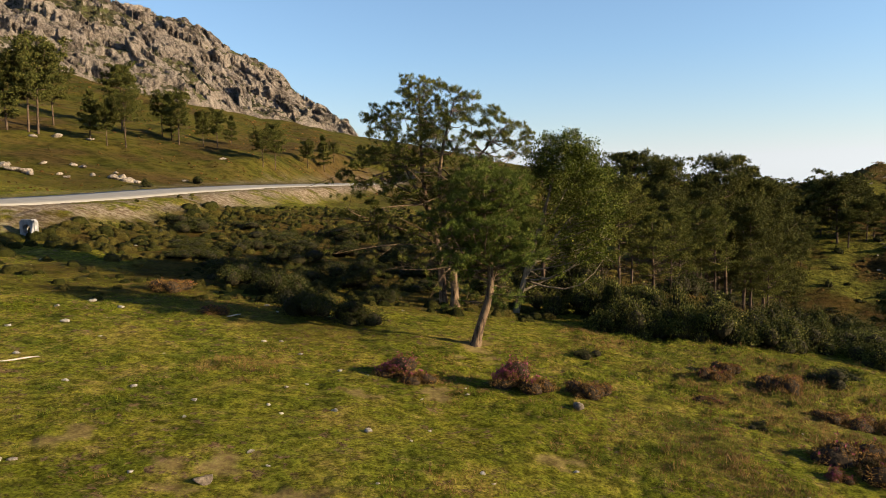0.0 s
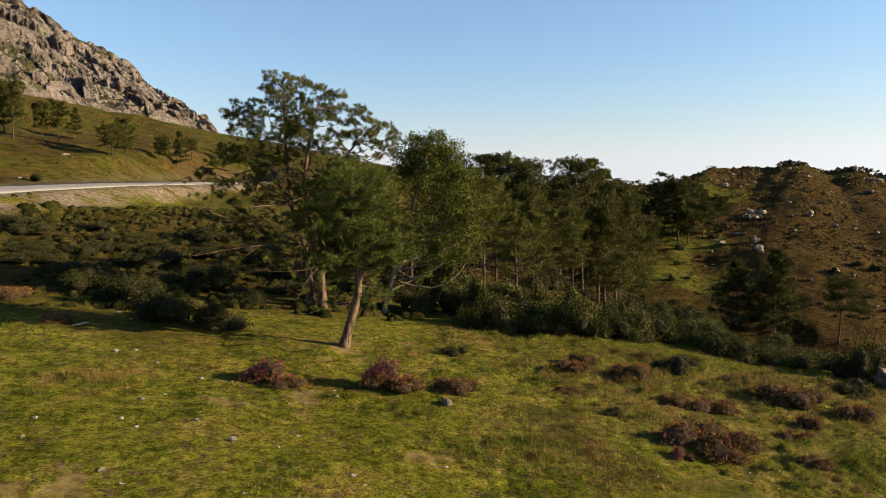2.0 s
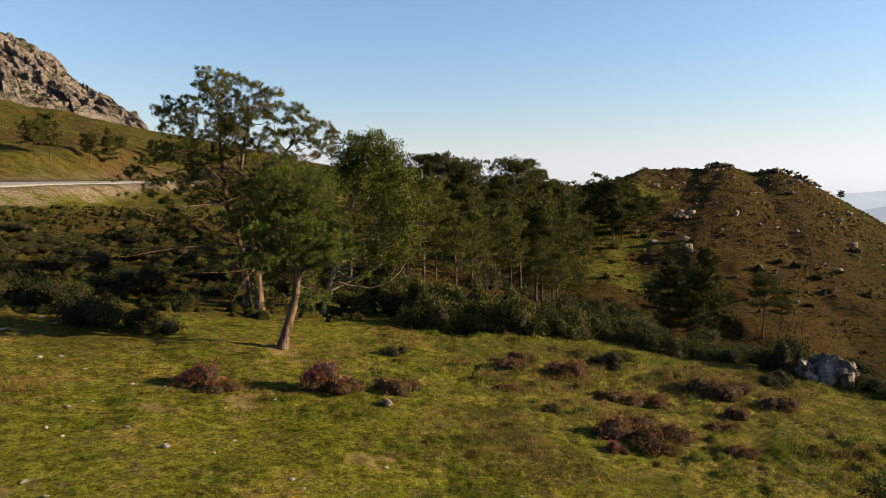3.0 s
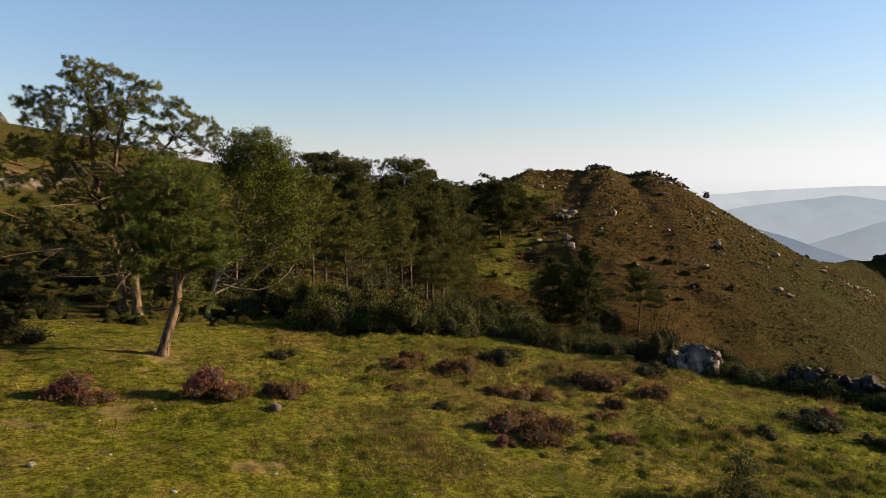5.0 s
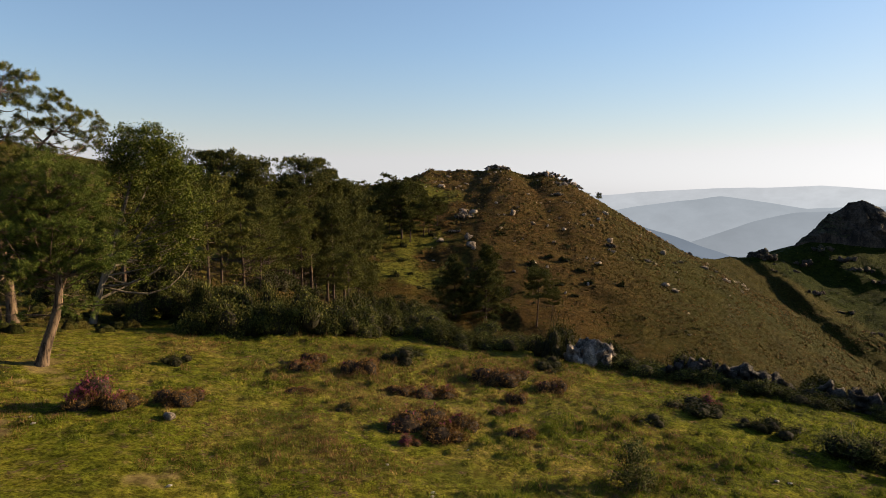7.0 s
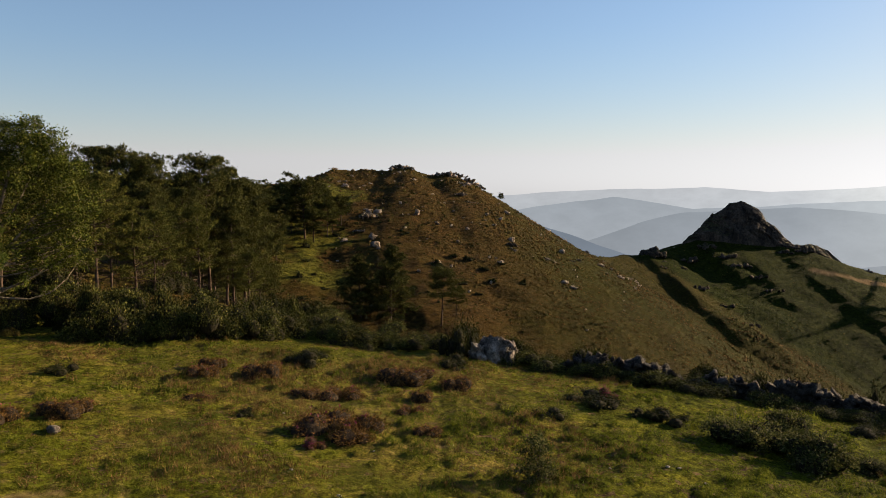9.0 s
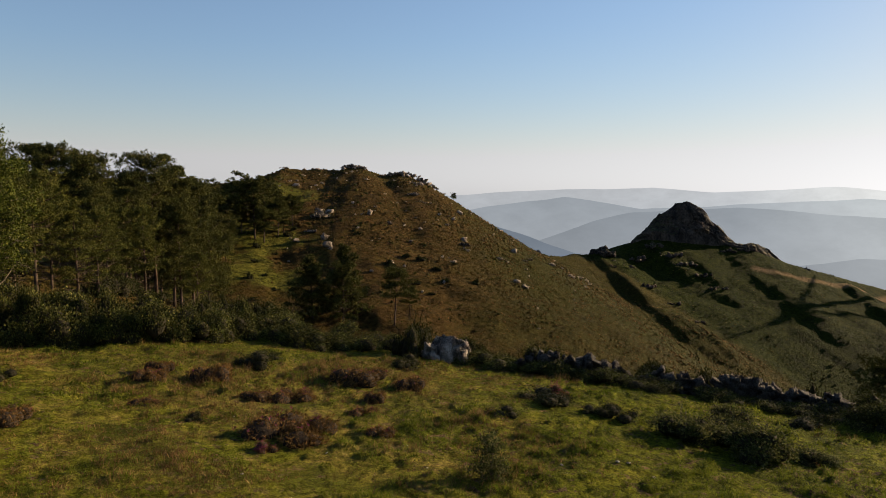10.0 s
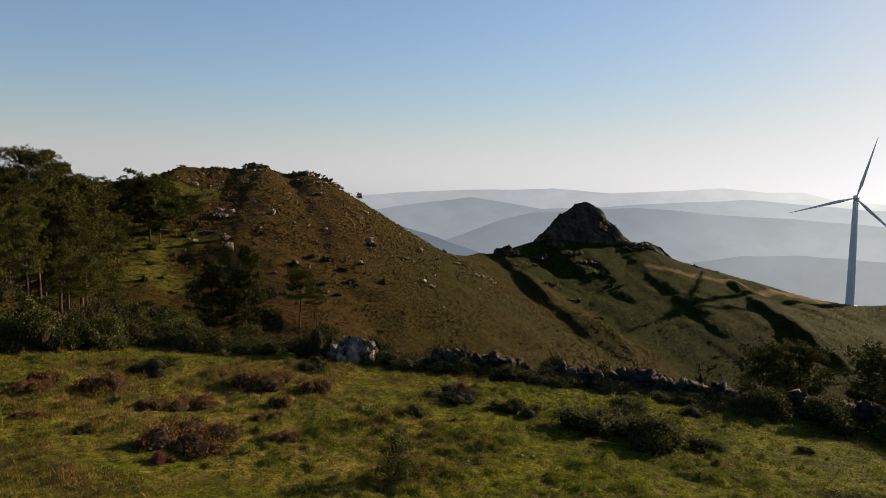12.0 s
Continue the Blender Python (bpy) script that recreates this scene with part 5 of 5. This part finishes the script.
# a young shrub in the short grass
sapling = clump_tree(np.random.default_rng(91), [(bent([(0, 0, 0), (0.03, 0, 0.25), (0.02, 0, 0.6)], 8), 0.018)], [((0, 0, 0.5), (0.22, 0.22, 0.22), 14, 0.13), ((-0.05, 0, 0.2), (0.32, 0.3, 0.12), 10, 0.12)], "leaf", MEADOW_LEAF, 8, 3, 6, 0.032, sparse=0)
pine("sapling", "knee-high bushy sapling in short grass", 10.4, 9.0, sapling, 0, "", 1.35, TWIG)


# ---------------------------------------------------------------- rocks and stones
def rock(name, label, x, y, r, squash, seed, material, group="", level=3, rough=0.5, sink=0.3, turn=0.0, tip=0.0):
    v, f = blob(np.random.default_rng(seed), r, level, rough, squash)
    ob = tagged(new(name, mesh_of(name, v, f, material)), label, "rock", group)
    ob.matrix_basis = pose(x, y, height(x, y) + r * squash[2] * (1 - 2 * sink), tip, 0, turn)
    return ob


def outcrop(name, label, x, y, width, tall, lumps, seed, material, group="", turn=0.0, level=3, lift=0.0, rise=(0.9, 1.6)):
    """A jagged rock outcrop of leaning broken slabs grown together, width metres long along its turn."""
    g = np.random.default_rng(seed)
    ob = tagged(new(name), label, "rock", group)
    ob.matrix_basis = pose(x, y, height(x, y), 0, 0, turn)
    for i in range(lumps):
        u = (i + 0.5) / lumps * 2 - 1
        r = tall * g.uniform(0.32, 0.7) * (1 - 0.45 * abs(u))
        v, f = blob(g, r, level, 0.8, (g.uniform(0.6, 1.1), g.uniform(0.5, 0.9), g.uniform(*rise)))
        m = np.array(pose(0, 0, 0, g.normal() * 18, 20 + g.normal() * 16, g.uniform(0, 360)).to_3x3())
        v = v @ m.T + [u * width / 2, g.normal() * 0.16 * width, r * g.uniform(0.1, 0.6) + lift]
        v = v + 0.16 * r * np.stack([fractal(v[:, 0] * 2.6 / r + k * 7, v[:, 1] * 2.6 / r, v[:, 2] * 1.5 / r, 3) for k in range(3)], -1)
        part("slab", mesh_of("slab", v, f, material), ob)
    return ob


outcrop("rock_outcrop", "pale jagged limestone outcrop at the meadow edge", 19.3, 19.2, 1.7, 0.85, 15, 400, OUTCROP, "", -45, 4, 0.18)
place_bushes(GORSE, [(19.2, 20.8, 1.0, 2.2), (18.3, 20.4, 0.8, 1.6)], "rock_shrub", "bright green shrub growing behind the outcrop", "shrubs behind the outcrop")
STONES = [(-1.4, 12.5, 0.09), (-5.0, 13.6, 0.08), (-2.2, 13.6, 0.09), (-3.6, 9.95, 0.16), (-10.5, 19.0, 0.13), (-11.2, 21.9, 0.13), (-10.0, 21.3, 0.14), (-7.9, 14.2, 0.08), (-6.5, 14.2, 0.08), (-2.8, 10.6, 0.05), (-3.2, 11.1, 0.06), (-0.3, 12.9, 0.05), (0.6, 11.0, 0.05), (-1.5, 25.2, 0.09), (-4.6, 19.3, 0.07), (3.0, 15.2, 0.2), (6.3, 10.0, 0.07), (13.6, 7.1, 0.07), (-11.7, 20.8, 0.11), (-9.9, 15.8, 0.1), (-4.8, 12.5, 0.06)]
for i, (x, y, r) in enumerate(STONES):
    grey = r > 0.15
    rock("stone", "grey weathered stone half sunk in grass" if grey else "small pale stone lying on the grass", x, y, r * 0.78, (1.3, 1.0, 0.55), 500 + i, BOULDER if grey else PALE_STONE, "stones on the meadow", 2, 0.5, 0.25, i * 77)
g = np.random.default_rng(77)
for i in range(26):  # scattered over the stony part of the meadow and below the road
    b, d = radians(g.uniform(-36, -8)), g.uniform(11, 40)
    r = g.uniform(0.025, 0.085)
    rock("stone", "small pale stone lying on the grass", d * math.sin(b), d * math.cos(b), r, (1.3, 1.0, 0.5), 600 + i, PALE_STONE, "stones on the meadow", 1, 0.4, 0.25, i * 53)
for i in range(26):
    b, d = radians(g.uniform(-8, 70)), g.uniform(9.5, 17)
    rock("stone", "small pale stone lying on the grass", d * math.sin(b), d * math.cos(b), g.uniform(0.02, 0.05), (1.3, 1.0, 0.5), 700 + i, PALE_STONE, "stones on the meadow", 1, 0.4, 0.25, i * 53)
# pale rocks above the road, and on the pasture
for i, (x, y, r) in enumerate([(-31.1, 67.7, 0.55), (-30.3, 67.4, 0.5), (-32.0, 67.9, 0.4), (-31.5, 67.2, 0.4), (-30.7, 68.2, 0.45), (-29.6, 67.6, 0.3), (-38.5, 64.1, 0.5), (-39.3, 63.8, 0.45), (-37.8, 63.9, 0.4), (-40.2, 64.2, 0.5), (-37.2, 70.6, 0.35), (-36.2, 70.4, 0.3), (-39.4, 69.0, 0.3), (-36.4, 66.5, 0.25), (-34.0, 68.0, 0.25), (-33.0, 70.6, 0.22), (-50.1, 86.2, 0.4), (-45.0, 89.8, 0.4), (-48.7, 88.8, 0.45), (-28.0, 76.0, 0.25), (-41.0, 66.0, 0.3), (-30.5, 97.0, 0.35), (-35.2, 65.4, 0.25), (-33.4, 66.8, 0.22)]):
    rock("pasture_rock", "pale broken rock on the pasture above the road", x, y, r, (1.5, 1.1, 0.65), 800 + i, LIMESTONE, "rocks above the road", 2, 0.7, 0.25, i * 61)
# boulders of the heath hill, thicker towards its crest
spots = [(84.6, 118.1, 1.0), (74.6, 106.1, 0.8), (104.1, 98.4, 0.8), (103.0, 97.4, 0.6), (75.5, 88.7, 0.6)]
while len(spots) < 230:
    b, d = radians(g.uniform(31, 57)), g.uniform(100, 212)
    x, y = d * math.sin(b), d * math.cos(b)
    if ground(np.array([x]), np.array([y]))[1][0] > 0.9 and g.uniform() < (d / 210) ** 2.5:
        spots.append((x, y, min(0.9, 0.16 + g.exponential(0.2))))
for i, (x, y, r) in enumerate(spots):
    rock("heath_boulder", "grey angular boulder lying in brown heath", x, y, r, (g.uniform(0.8, 1.4), g.uniform(0.7, 1.1), g.uniform(0.5, 0.85)), 900 + i, HEATH_STONE, "boulders on the heath hill", 2, 1.4, 0.32, i * 67, g.uniform(-25, 25))
# rocks: bearing, distance, width, height
PEAK_RIBS = [(57.9, 255, 5, 1.8), (59.4, 246, 6, 1.6), (61.3, 236, 6, 1.6), (63.2, 226, 6, 1.4), (65.0, 213, 5, 1.2), (61.9, 273, 6, 2.2), (63.1, 268, 6, 1.8), (64.2, 263, 6, 1.8), (65.4, 258, 5, 1.5), (66.5, 252, 5, 1.2), (67.2, 288, 5, 1.6), (68.5, 294, 5, 1.5), (60.6, 262, 5, 1.6)]
# tors: bearing, distance, width, height
TORS = [(37.5, 194, 6.0, 1.3), (37.9, 192, 4.0, 1.0), (36.9, 193, 3.0, 0.9), (40.6, 195, 5.0, 1.1), (41.3, 195, 6.0, 1.4), (42.0, 195, 6.0, 1.5), (42.7, 194, 5.0, 1.5), (43.4, 193, 4.0, 1.4), (43.0, 186, 4.0, 1.3), (42.3, 182, 3.5, 1.0), (43.9, 190, 3.5, 1.2), (44.6, 191, 3.0, 0.9), (32.0, 189, 2.5, 0.5), (34.6, 191, 2.5, 0.5), (34.9, 143, 3.2, 1.9), (34.0, 134, 2.2, 0.9), (46.5, 138, 2.6, 1.0), (42.4, 170, 3.0, 1.0), (43.2, 164, 2.4, 0.8), (51.5, 147, 1.8, 0.6), (49.5, 137, 2.0, 0.6)]
for i, (b, d, w, h) in enumerate(TORS):
    x, y, _ = polar(b, d, 0)
    outcrop("crest_rock", "jagged weathered tor bedded in brown heath", x, y, 1.1 * w, 1.15 * h, 9, 1100 + 20 * i, HEATH_ROCK, "tors on the heath hill", -b, 2, -0.1 * h, (0.45, 0.8))
for i, (b, d, w, h) in enumerate([(57.8, 256, 8.0, 3.6), (72.6, 309, 3.0, 1.4)] + PEAK_RIBS):
    x, y, _ = polar(b, d, 0)
    crest = i < 2
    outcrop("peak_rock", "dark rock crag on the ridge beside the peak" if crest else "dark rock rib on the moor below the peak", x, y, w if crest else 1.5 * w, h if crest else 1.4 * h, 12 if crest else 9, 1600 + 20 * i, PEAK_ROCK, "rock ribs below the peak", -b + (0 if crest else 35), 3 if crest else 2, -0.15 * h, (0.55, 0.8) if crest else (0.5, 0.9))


# ---------------------------------------------------------------- dry stone wall
def build_wall():
    line = [polar(51, 26.6, 0), polar(56, 26.8, 0), polar(62, 27.0, 0), polar(68, 27.4, 0), polar(74, 27.6, 0), polar(80, 27.6, 0), polar(88, 27.4, 0)]
    wall = tagged(new("stone_wall"), "old dry stone wall of rough grey blocks, partly fallen", "wall", kind="")
    kinds = []
    for i in range(10):
        g = np.random.default_rng(1300 + i)
        bm = bmesh.new()
        bmesh.ops.create_cube(bm, size=2.0)
        bmesh.ops.subdivide_edges(bm, edges=bm.edges[:], cuts=1, use_grid_fill=True)
        bmesh.ops.triangulate(bm, faces=bm.faces[:])
        v = np.array([p.co[:] for p in bm.verts])
        f = np.array([[p.index for p in t.verts] for t in bm.faces])
        bm.free()
        corner = np.abs(v).sum(1, keepdims=True)
        v = v * np.where(corner > 2.5, g.uniform(0.85, 1.05, (len(v), 1)), g.uniform(0.85, 1.0, (len(v), 1))) + g.normal(size=v.shape) * 0.1
        v = v + v[:, [1, 2, 0]] * g.normal(size=3) * 0.12
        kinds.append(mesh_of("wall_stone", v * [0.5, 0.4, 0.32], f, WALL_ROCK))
    g = np.random.default_rng(13)
    total = sum(math.dist(a[:2], b[:2]) for a, b in zip(line, line[1:]))
    course = 0
    for row, setback in enumerate((-0.16, 0.2)):
        for layer in range(6):
            s = 0.17 * layer
            lift = 0.06 + 0.145 * layer
            while s < total:
                run, k = s, 0
                while k < len(line) - 2 and run > math.dist(line[k][:2], line[k + 1][:2]):
                    run -= math.dist(line[k][:2], line[k + 1][:2])
                    k += 1
                dx, dy = line[k + 1][0] - line[k][0], line[k + 1][1] - line[k][1]
                size = math.hypot(dx, dy)
                t = run / size
                x, y = line[k][0] + t * dx - setback * dy / size, line[k][1] + t * dy + setback * dx / size
                r = g.uniform(0.17, 0.45)
                top = (0.86 if s < total * 0.6 else 0.8) * (0.8 + 0.22 * math.sin(s * 0.9) + 0.18 * math.sin(s * 2.3 + 1) + 0.12 * math.sin(s * 5.1))
                if lift < top and g.uniform() < (0.97 if lift < 0.6 * top else 0.8) and (row == 0 or layer > 2):
                    ob = new("wall_stone", kinds[course % 10])
                    ob.parent = wall
                    x, y = x + g.normal() * 0.045, y + g.normal() * 0.045
                    loose = 9 if lift < 0.7 * top else 26
                    ob.matrix_basis = pose(x, y, height(x, y) + lift, g.normal() * loose, g.normal() * loose, math.degrees(math.atan2(dy, dx)) + g.normal() * 7 + 180 * (course % 2)) @ Matrix.Diagonal((r, g.uniform(0.36, 0.55), g.uniform(0.2, 0.4), 1))
                    course += 1
                s += r * g.uniform(0.88, 1.0)
    return wall


build_wall()


# ---------------------------------------------------------------- culvert under the road
def build_culvert():
    x, y = -20.4, 34.0
    ob = tagged(thing("culvert", x, y, turn=-20, sink=0.12, size=0.6), "white concrete culvert mouth in the road bank", "culvert")
    bm = bmesh.new()
    n, r = 20, 0.42
    ring = [(r * math.cos(a), 0.75 + r * math.sin(a)) for a in (2 * math.pi * i / n for i in range(n))]
    square = []
    for a in (2 * math.pi * i / n for i in range(n)):
        c, s = math.cos(a), math.sin(a)
        k = 1 / max(abs(c), abs(s))
        square.append((0.75 * c * k, 0.78 + 0.78 * s * k))
    rows = [[bm.verts.new((px, d, pz)) for px, pz in shape] for shape, d in ((square, 0.0), (ring, 0.0), (ring, 0.5), (square, 0.5))]
    for k in range(4):
        a, b = rows[k], rows[(k + 1) % 4]
        for i in range(n):
            bm.faces.new((a[i], a[(i + 1) % n], b[(i + 1) % n], b[i]))
    me = bpy.data.meshes.new("headwall")
    bm.to_mesh(me)
    me.materials.append(CONCRETE)
    part("headwall", me, ob, "pale concrete headwall round a pipe")
    for side, name in ((1, "wing_wall"),):
        v = [(0.75, 0, 0), (0.75, 0.15, 0), (0.75, 0.15, 1.5), (0.75, 0, 1.5), (1.05, -0.5, 0), (1.15, -0.4, 0), (1.15, -0.4, 0.5), (1.05, -0.5, 0.5)]
        f = [(0, 3, 7, 4), (1, 5, 6, 2), (3, 2, 6, 7), (4, 7, 6, 5), (0, 1, 2, 3)]
        part(name, mesh_of(name, [(side * a, b, c) for a, b, c in v], f, CONCRETE), ob)
    bm = bmesh.new()
    bmesh.ops.create_cone(bm, cap_ends=False, segments=20, radius1=0.42, radius2=0.42, depth=0.46, matrix=pose(0, 0.26, 0.75, 90))
    me = bpy.data.meshes.new("pipe")
    bm.to_mesh(me)
    me.materials.append(CONCRETE)
    part("pipe", me, ob, "dark concrete pipe")


build_culvert()


# ---------------------------------------------------------------- wind turbine
def build_turbine():
    x, y, _ = polar(83.25, 380, 0)
    z = height(x, y)
    ob = tagged(thing("wind_turbine", x, y, z, 6.5 - 90), "white three-bladed wind turbine on a far grassy ridge", "wind turbine")
    tower = Wood(20)
    h = 5.1 - z
    tower.limb([(0, 0, -1.0), (0, 0, h * 0.3), (0, 0, h * 0.7), (0, 0, h - 1.2)], [1.95, 1.75, 1.4, 1.15], 24)
    part("tower", tower.mesh("tower", STEEL_WHITE), ob, "tapered white steel tower")
    base = Wood(20)
    base.limb([(0, 0, -1.0), (0, 0, 0.35), (0, 0, 0.36)], [3.2, 3.2, 0.1], 24)
    part("foundation", base.mesh("foundation", CONCRETE), ob, "round concrete foundation")
    body = Wood(14)
    body.limb([(0, 4.6, h), (0, 4.4, h), (0, 2.0, h + 0.1), (0, -1.2, h), (0, -1.6, h)], [0.1, 1.15, 1.5, 1.45, 0.9], 12)
    part("nacelle", body.mesh("nacelle", STEEL_WHITE), ob, "white machine housing")
    hub = Wood(14)
    hub.limb([(0, -1.6, h), (0, -2.2, h), (0, -3.0, h), (0, -3.5, h), (0, -3.6, h)], [1.1, 1.25, 1.05, 0.5, 0.05], 14)
    hub_ob = part("hub", hub.mesh("hub", STEEL_WHITE), ob)
    t = np.linspace(0, 1, 16)
    chord = np.where(t < 0.2, 0.55 + 1.6 * t / 0.2 * 0.5, 1.35 * (1 - (t - 0.2) / 0.8) ** 0.9 + 0.12)
    thick = 0.45 * (1 - t) ** 1.2 + 0.05
    twist = np.radians(16 * (1 - t))
    ring = []
    for c, k, a, s in zip(chord, thick, twist, t):
        prof = [(-0.35 * c, 0), (-0.1 * c, k), (0.3 * c, 0.6 * k), (0.65 * c, 0), (0.3 * c, -0.4 * k), (-0.1 * c, -0.6 * k)]
        ring.append([(px * math.cos(a) - py * math.sin(a), px * math.sin(a) + py * math.cos(a) - 2.3 - 1.2 * s ** 2, 0.9 + 28.2 * s) for px, py in prof])
    i = np.arange(15)[:, None] * 6
    j = np.arange(6)[None, :]
    faces = np.stack([i + j, i + (j + 1) % 6, i + 6 + (j + 1) % 6, i + 6 + j], -1).reshape(-1, 4)
    me = mesh_of("blade", np.array(ring).reshape(-1, 3), faces, STEEL_WHITE, True)
    for angle in (14.5, 134.5, 254.5):
        blade = part("blade", me, ob, "long slender white blade")
        blade.matrix_basis = pose(0, 0, h, 0, angle, 0)


build_turbine()


# ---------------------------------------------------------------- sticks
def stick(x, y, length, turn):
    wood = Wood(6)
    s = np.linspace(-0.5, 0.5, 7)
    wood.limb(np.stack([s * length, 0.06 * np.sin(5 * s), 0.03 + 0 * s], -1), 0.022 * (1.05 - np.abs(s)), 6)
    ob = tagged(new("stick", wood.mesh("stick", WOOD_GREY)), "bleached dead stick lying on the grass", "stick", "dead sticks")
    ob.matrix_basis = pose(x, y, height(x, y) + 0.02, 0, 0, turn)


stick(-9.5, 15.3, 0.75, 28)
stick(-6.6, 21.6, 0.5, 40)

# ---------------------------------------------------------------- grass
def blades(seed, n, near, far, count, low, high, lean, width, keep=None):
    """Tufts of grass blades on the meadow, as one mesh of single triangles."""
    rng = np.random.default_rng(seed)
    b = np.radians(rng.uniform(-38, 89, n))
    d = np.sqrt(rng.uniform((near / far) ** 2, 1, n)) * far
    x, y = d * np.sin(b), d * np.cos(b)
    if keep is not None:
        k = keep(x, y, rng)
        x, y = x[k], y[k]
    z, _, _, bank, off, _, soil = ground(x, y)
    ok = (np.hypot(x + 2, y + 1) < 30.5) & (bank < 0.3) & (soil < 0.4)
    x, y, z = x[ok], y[ok], z[ok]
    m = len(x)
    tall = low + (high - low) * np.clip(6.5 * tuft_height(x, y) + 0.15 * fractal(x / 1.4, y / 1.1, 13, 2), 0, 1)
    root = np.stack([x, y, z - 0.01], -1)[:, None] + np.concatenate([rng.normal(size=(m, count, 2)) * 0.05, np.zeros((m, count, 1))], -1)
    way = rng.normal(size=(m, count, 3)) * [lean, lean, 0.15] + [0, 0, 1.0]
    tip = root + unit(way) * tall[:, None, None] * rng.uniform(0.5, 1.25, (m, count, 1))
    a = rng.uniform(0, 6.28, (m, count))
    side = np.stack([np.cos(a), np.sin(a), 0 * a], -1) * width * rng.uniform(0.6, 1.4, (m, count, 1))
    v = np.stack([root - side, root + side, tip], 2).reshape(-1, 3)
    return v, np.arange(len(v)).reshape(-1, 3)


def tussocks(x, y, rng):
    return tuft_height(x, y) + 0.018 * rng.normal(size=len(x)) > 0.05


sown = [blades(21, 80000, 7.5, 18, 4, 0.03, 0.13, 0.7, 0.007, tussocks), blades(22, 70000, 18, 33, 3, 0.03, 0.14, 0.7, 0.014, tussocks),
        blades(24, 60000, 7.5, 17, 3, 0.012, 0.035, 1.3, 0.009), blades(25, 35000, 17, 31, 2, 0.02, 0.04, 1.3, 0.016)]
v = np.concatenate([k for k, _ in sown])
f = np.arange(len(v)).reshape(-1, 3)
tagged(new("grass", mesh_of("grass", v, f, GRASS_BLADE)), "short grazed green grass of the meadow", "grass", kind="stuff")


def dry_patches(x, y, rng):
    b = np.degrees(np.arctan2(x, y))
    heathery = step(14, 26, b) * (1 - step(50, 60, b)) * step(11, 14, np.hypot(x, y))
    near = 1 - step(9, 13, np.hypot(x, y))
    return fractal(x / 2.6, y / 2.6, 8, 3) + rng.normal(size=len(x)) * 0.25 > 0.75 - 0.62 * heathery - 0.2 * near + 0.5 * step(52, 62, b)


v, f = blades(23, 42000, 7.5, 27, 8, 0.06, 0.26, 0.6, 0.006, dry_patches)
tagged(new("dry_grass", mesh_of("dry_grass", v, f, STRAW)), "tufts of dry straw-coloured grass", "grass", kind="stuff")


# low growth of the heath hill, and tussocks of the pasture slope
def hummocks(seed, n, bearing, reach, test, size, material, name, label):
    """Low cushions of heath, each a small uneven dome of its own."""
    rng = np.random.default_rng(seed)
    b = np.radians(rng.uniform(*bearing, n))
    d = np.sqrt(rng.uniform((reach[0] / reach[1]) ** 2, 1, n)) * reach[1]
    x, y = d * np.sin(b), d * np.cos(b)
    z, heath, slope, bank, off, moor, soil = ground(x, y)
    k = test(x, y, heath, slope, bank, moor) & ((glades(x, y) < 0.4) | (rng.uniform(size=n) < 0.1)) & (fractal(x / 9, y / 9, 3, 3) + rng.normal(size=n) * 0.5 > -0.35)
    x, y, z, d = x[k], y[k], z[k], d[k]
    m = len(x)
    r = size * rng.uniform(0.45, 1.5, m) * (0.75 + 0.35 * fractal(x / 6, y / 6, 15, 2)) * np.clip(d / 130, 0.5, 1.3)
    turn = rng.uniform(0, 6.28, (m, 1)) + np.arange(6)[None] * 1.047
    rad = r[:, None] * rng.uniform(0.7, 1.2, (m, 6))
    low = np.stack([x[:, None] + np.cos(turn) * rad, y[:, None] + np.sin(turn) * rad, z[:, None] + 0 * rad - 0.3 * r[:, None]], -1)
    rad = rad * 0.62
    mid = np.stack([x[:, None] + np.cos(turn + 0.5) * rad, y[:, None] + np.sin(turn + 0.5) * rad, z[:, None] + r[:, None] * rng.uniform(0.25, 0.6, (m, 6))], -1)
    top = np.stack([x, y, z + r * rng.uniform(0.4, 0.8, m)], -1)[:, None]
    v = np.concatenate([low, mid, top], 1).reshape(-1, 3)
    i = np.arange(6)
    j = (i + 1) % 6
    one = np.concatenate([np.stack([i, j, i + 6], -1), np.stack([j, j + 6, i + 6], -1), np.stack([i + 6, j + 6, 0 * i + 12], -1)])
    f = (np.arange(m)[:, None, None] * 13 + one[None]).reshape(-1, 3)
    tagged(new(name, mesh_of(name, v, f, material)), label, "scrub", kind="stuff")


hummocks(41, 34000, (14, 84), (70, 215), lambda x, y, h, s, k, m: (h > 0.5) & (m < 0.8), 0.28, HEATH_CUSHION, "heath", "low brown heath covering the hillside")
hummocks(42, 8000, (-24, 84), (34, 230), lambda x, y, h, s, k, m: h > 0.15, 0.36, SCRUB_CUSHION, "green_heath", "low olive scrub among brown heath")
hummocks(45, 3400, (-34, 12), (25, 64), lambda x, y, h, s, k, m: (h > 0.12) & (k < 0.3), 0.95, SCRUB_CUSHION, "bank_scrub", "low rough heath and scrub below the road")
hummocks(44, 5000, (50, 84), (150, 330), lambda x, y, h, s, k, m: m > 0.5, 0.22, SCRUB_CUSHION, "moor_scrub", "low green scrub dotted over the moor")
hummocks(43, 5200, (-40, 8), (36, 200), lambda x, y, h, s, k, m: (h < 0.6) & (k < 0.1), 0.26, HEATH_CUSHION, "pasture_tussocks", "dry tussocks on the pasture slope")
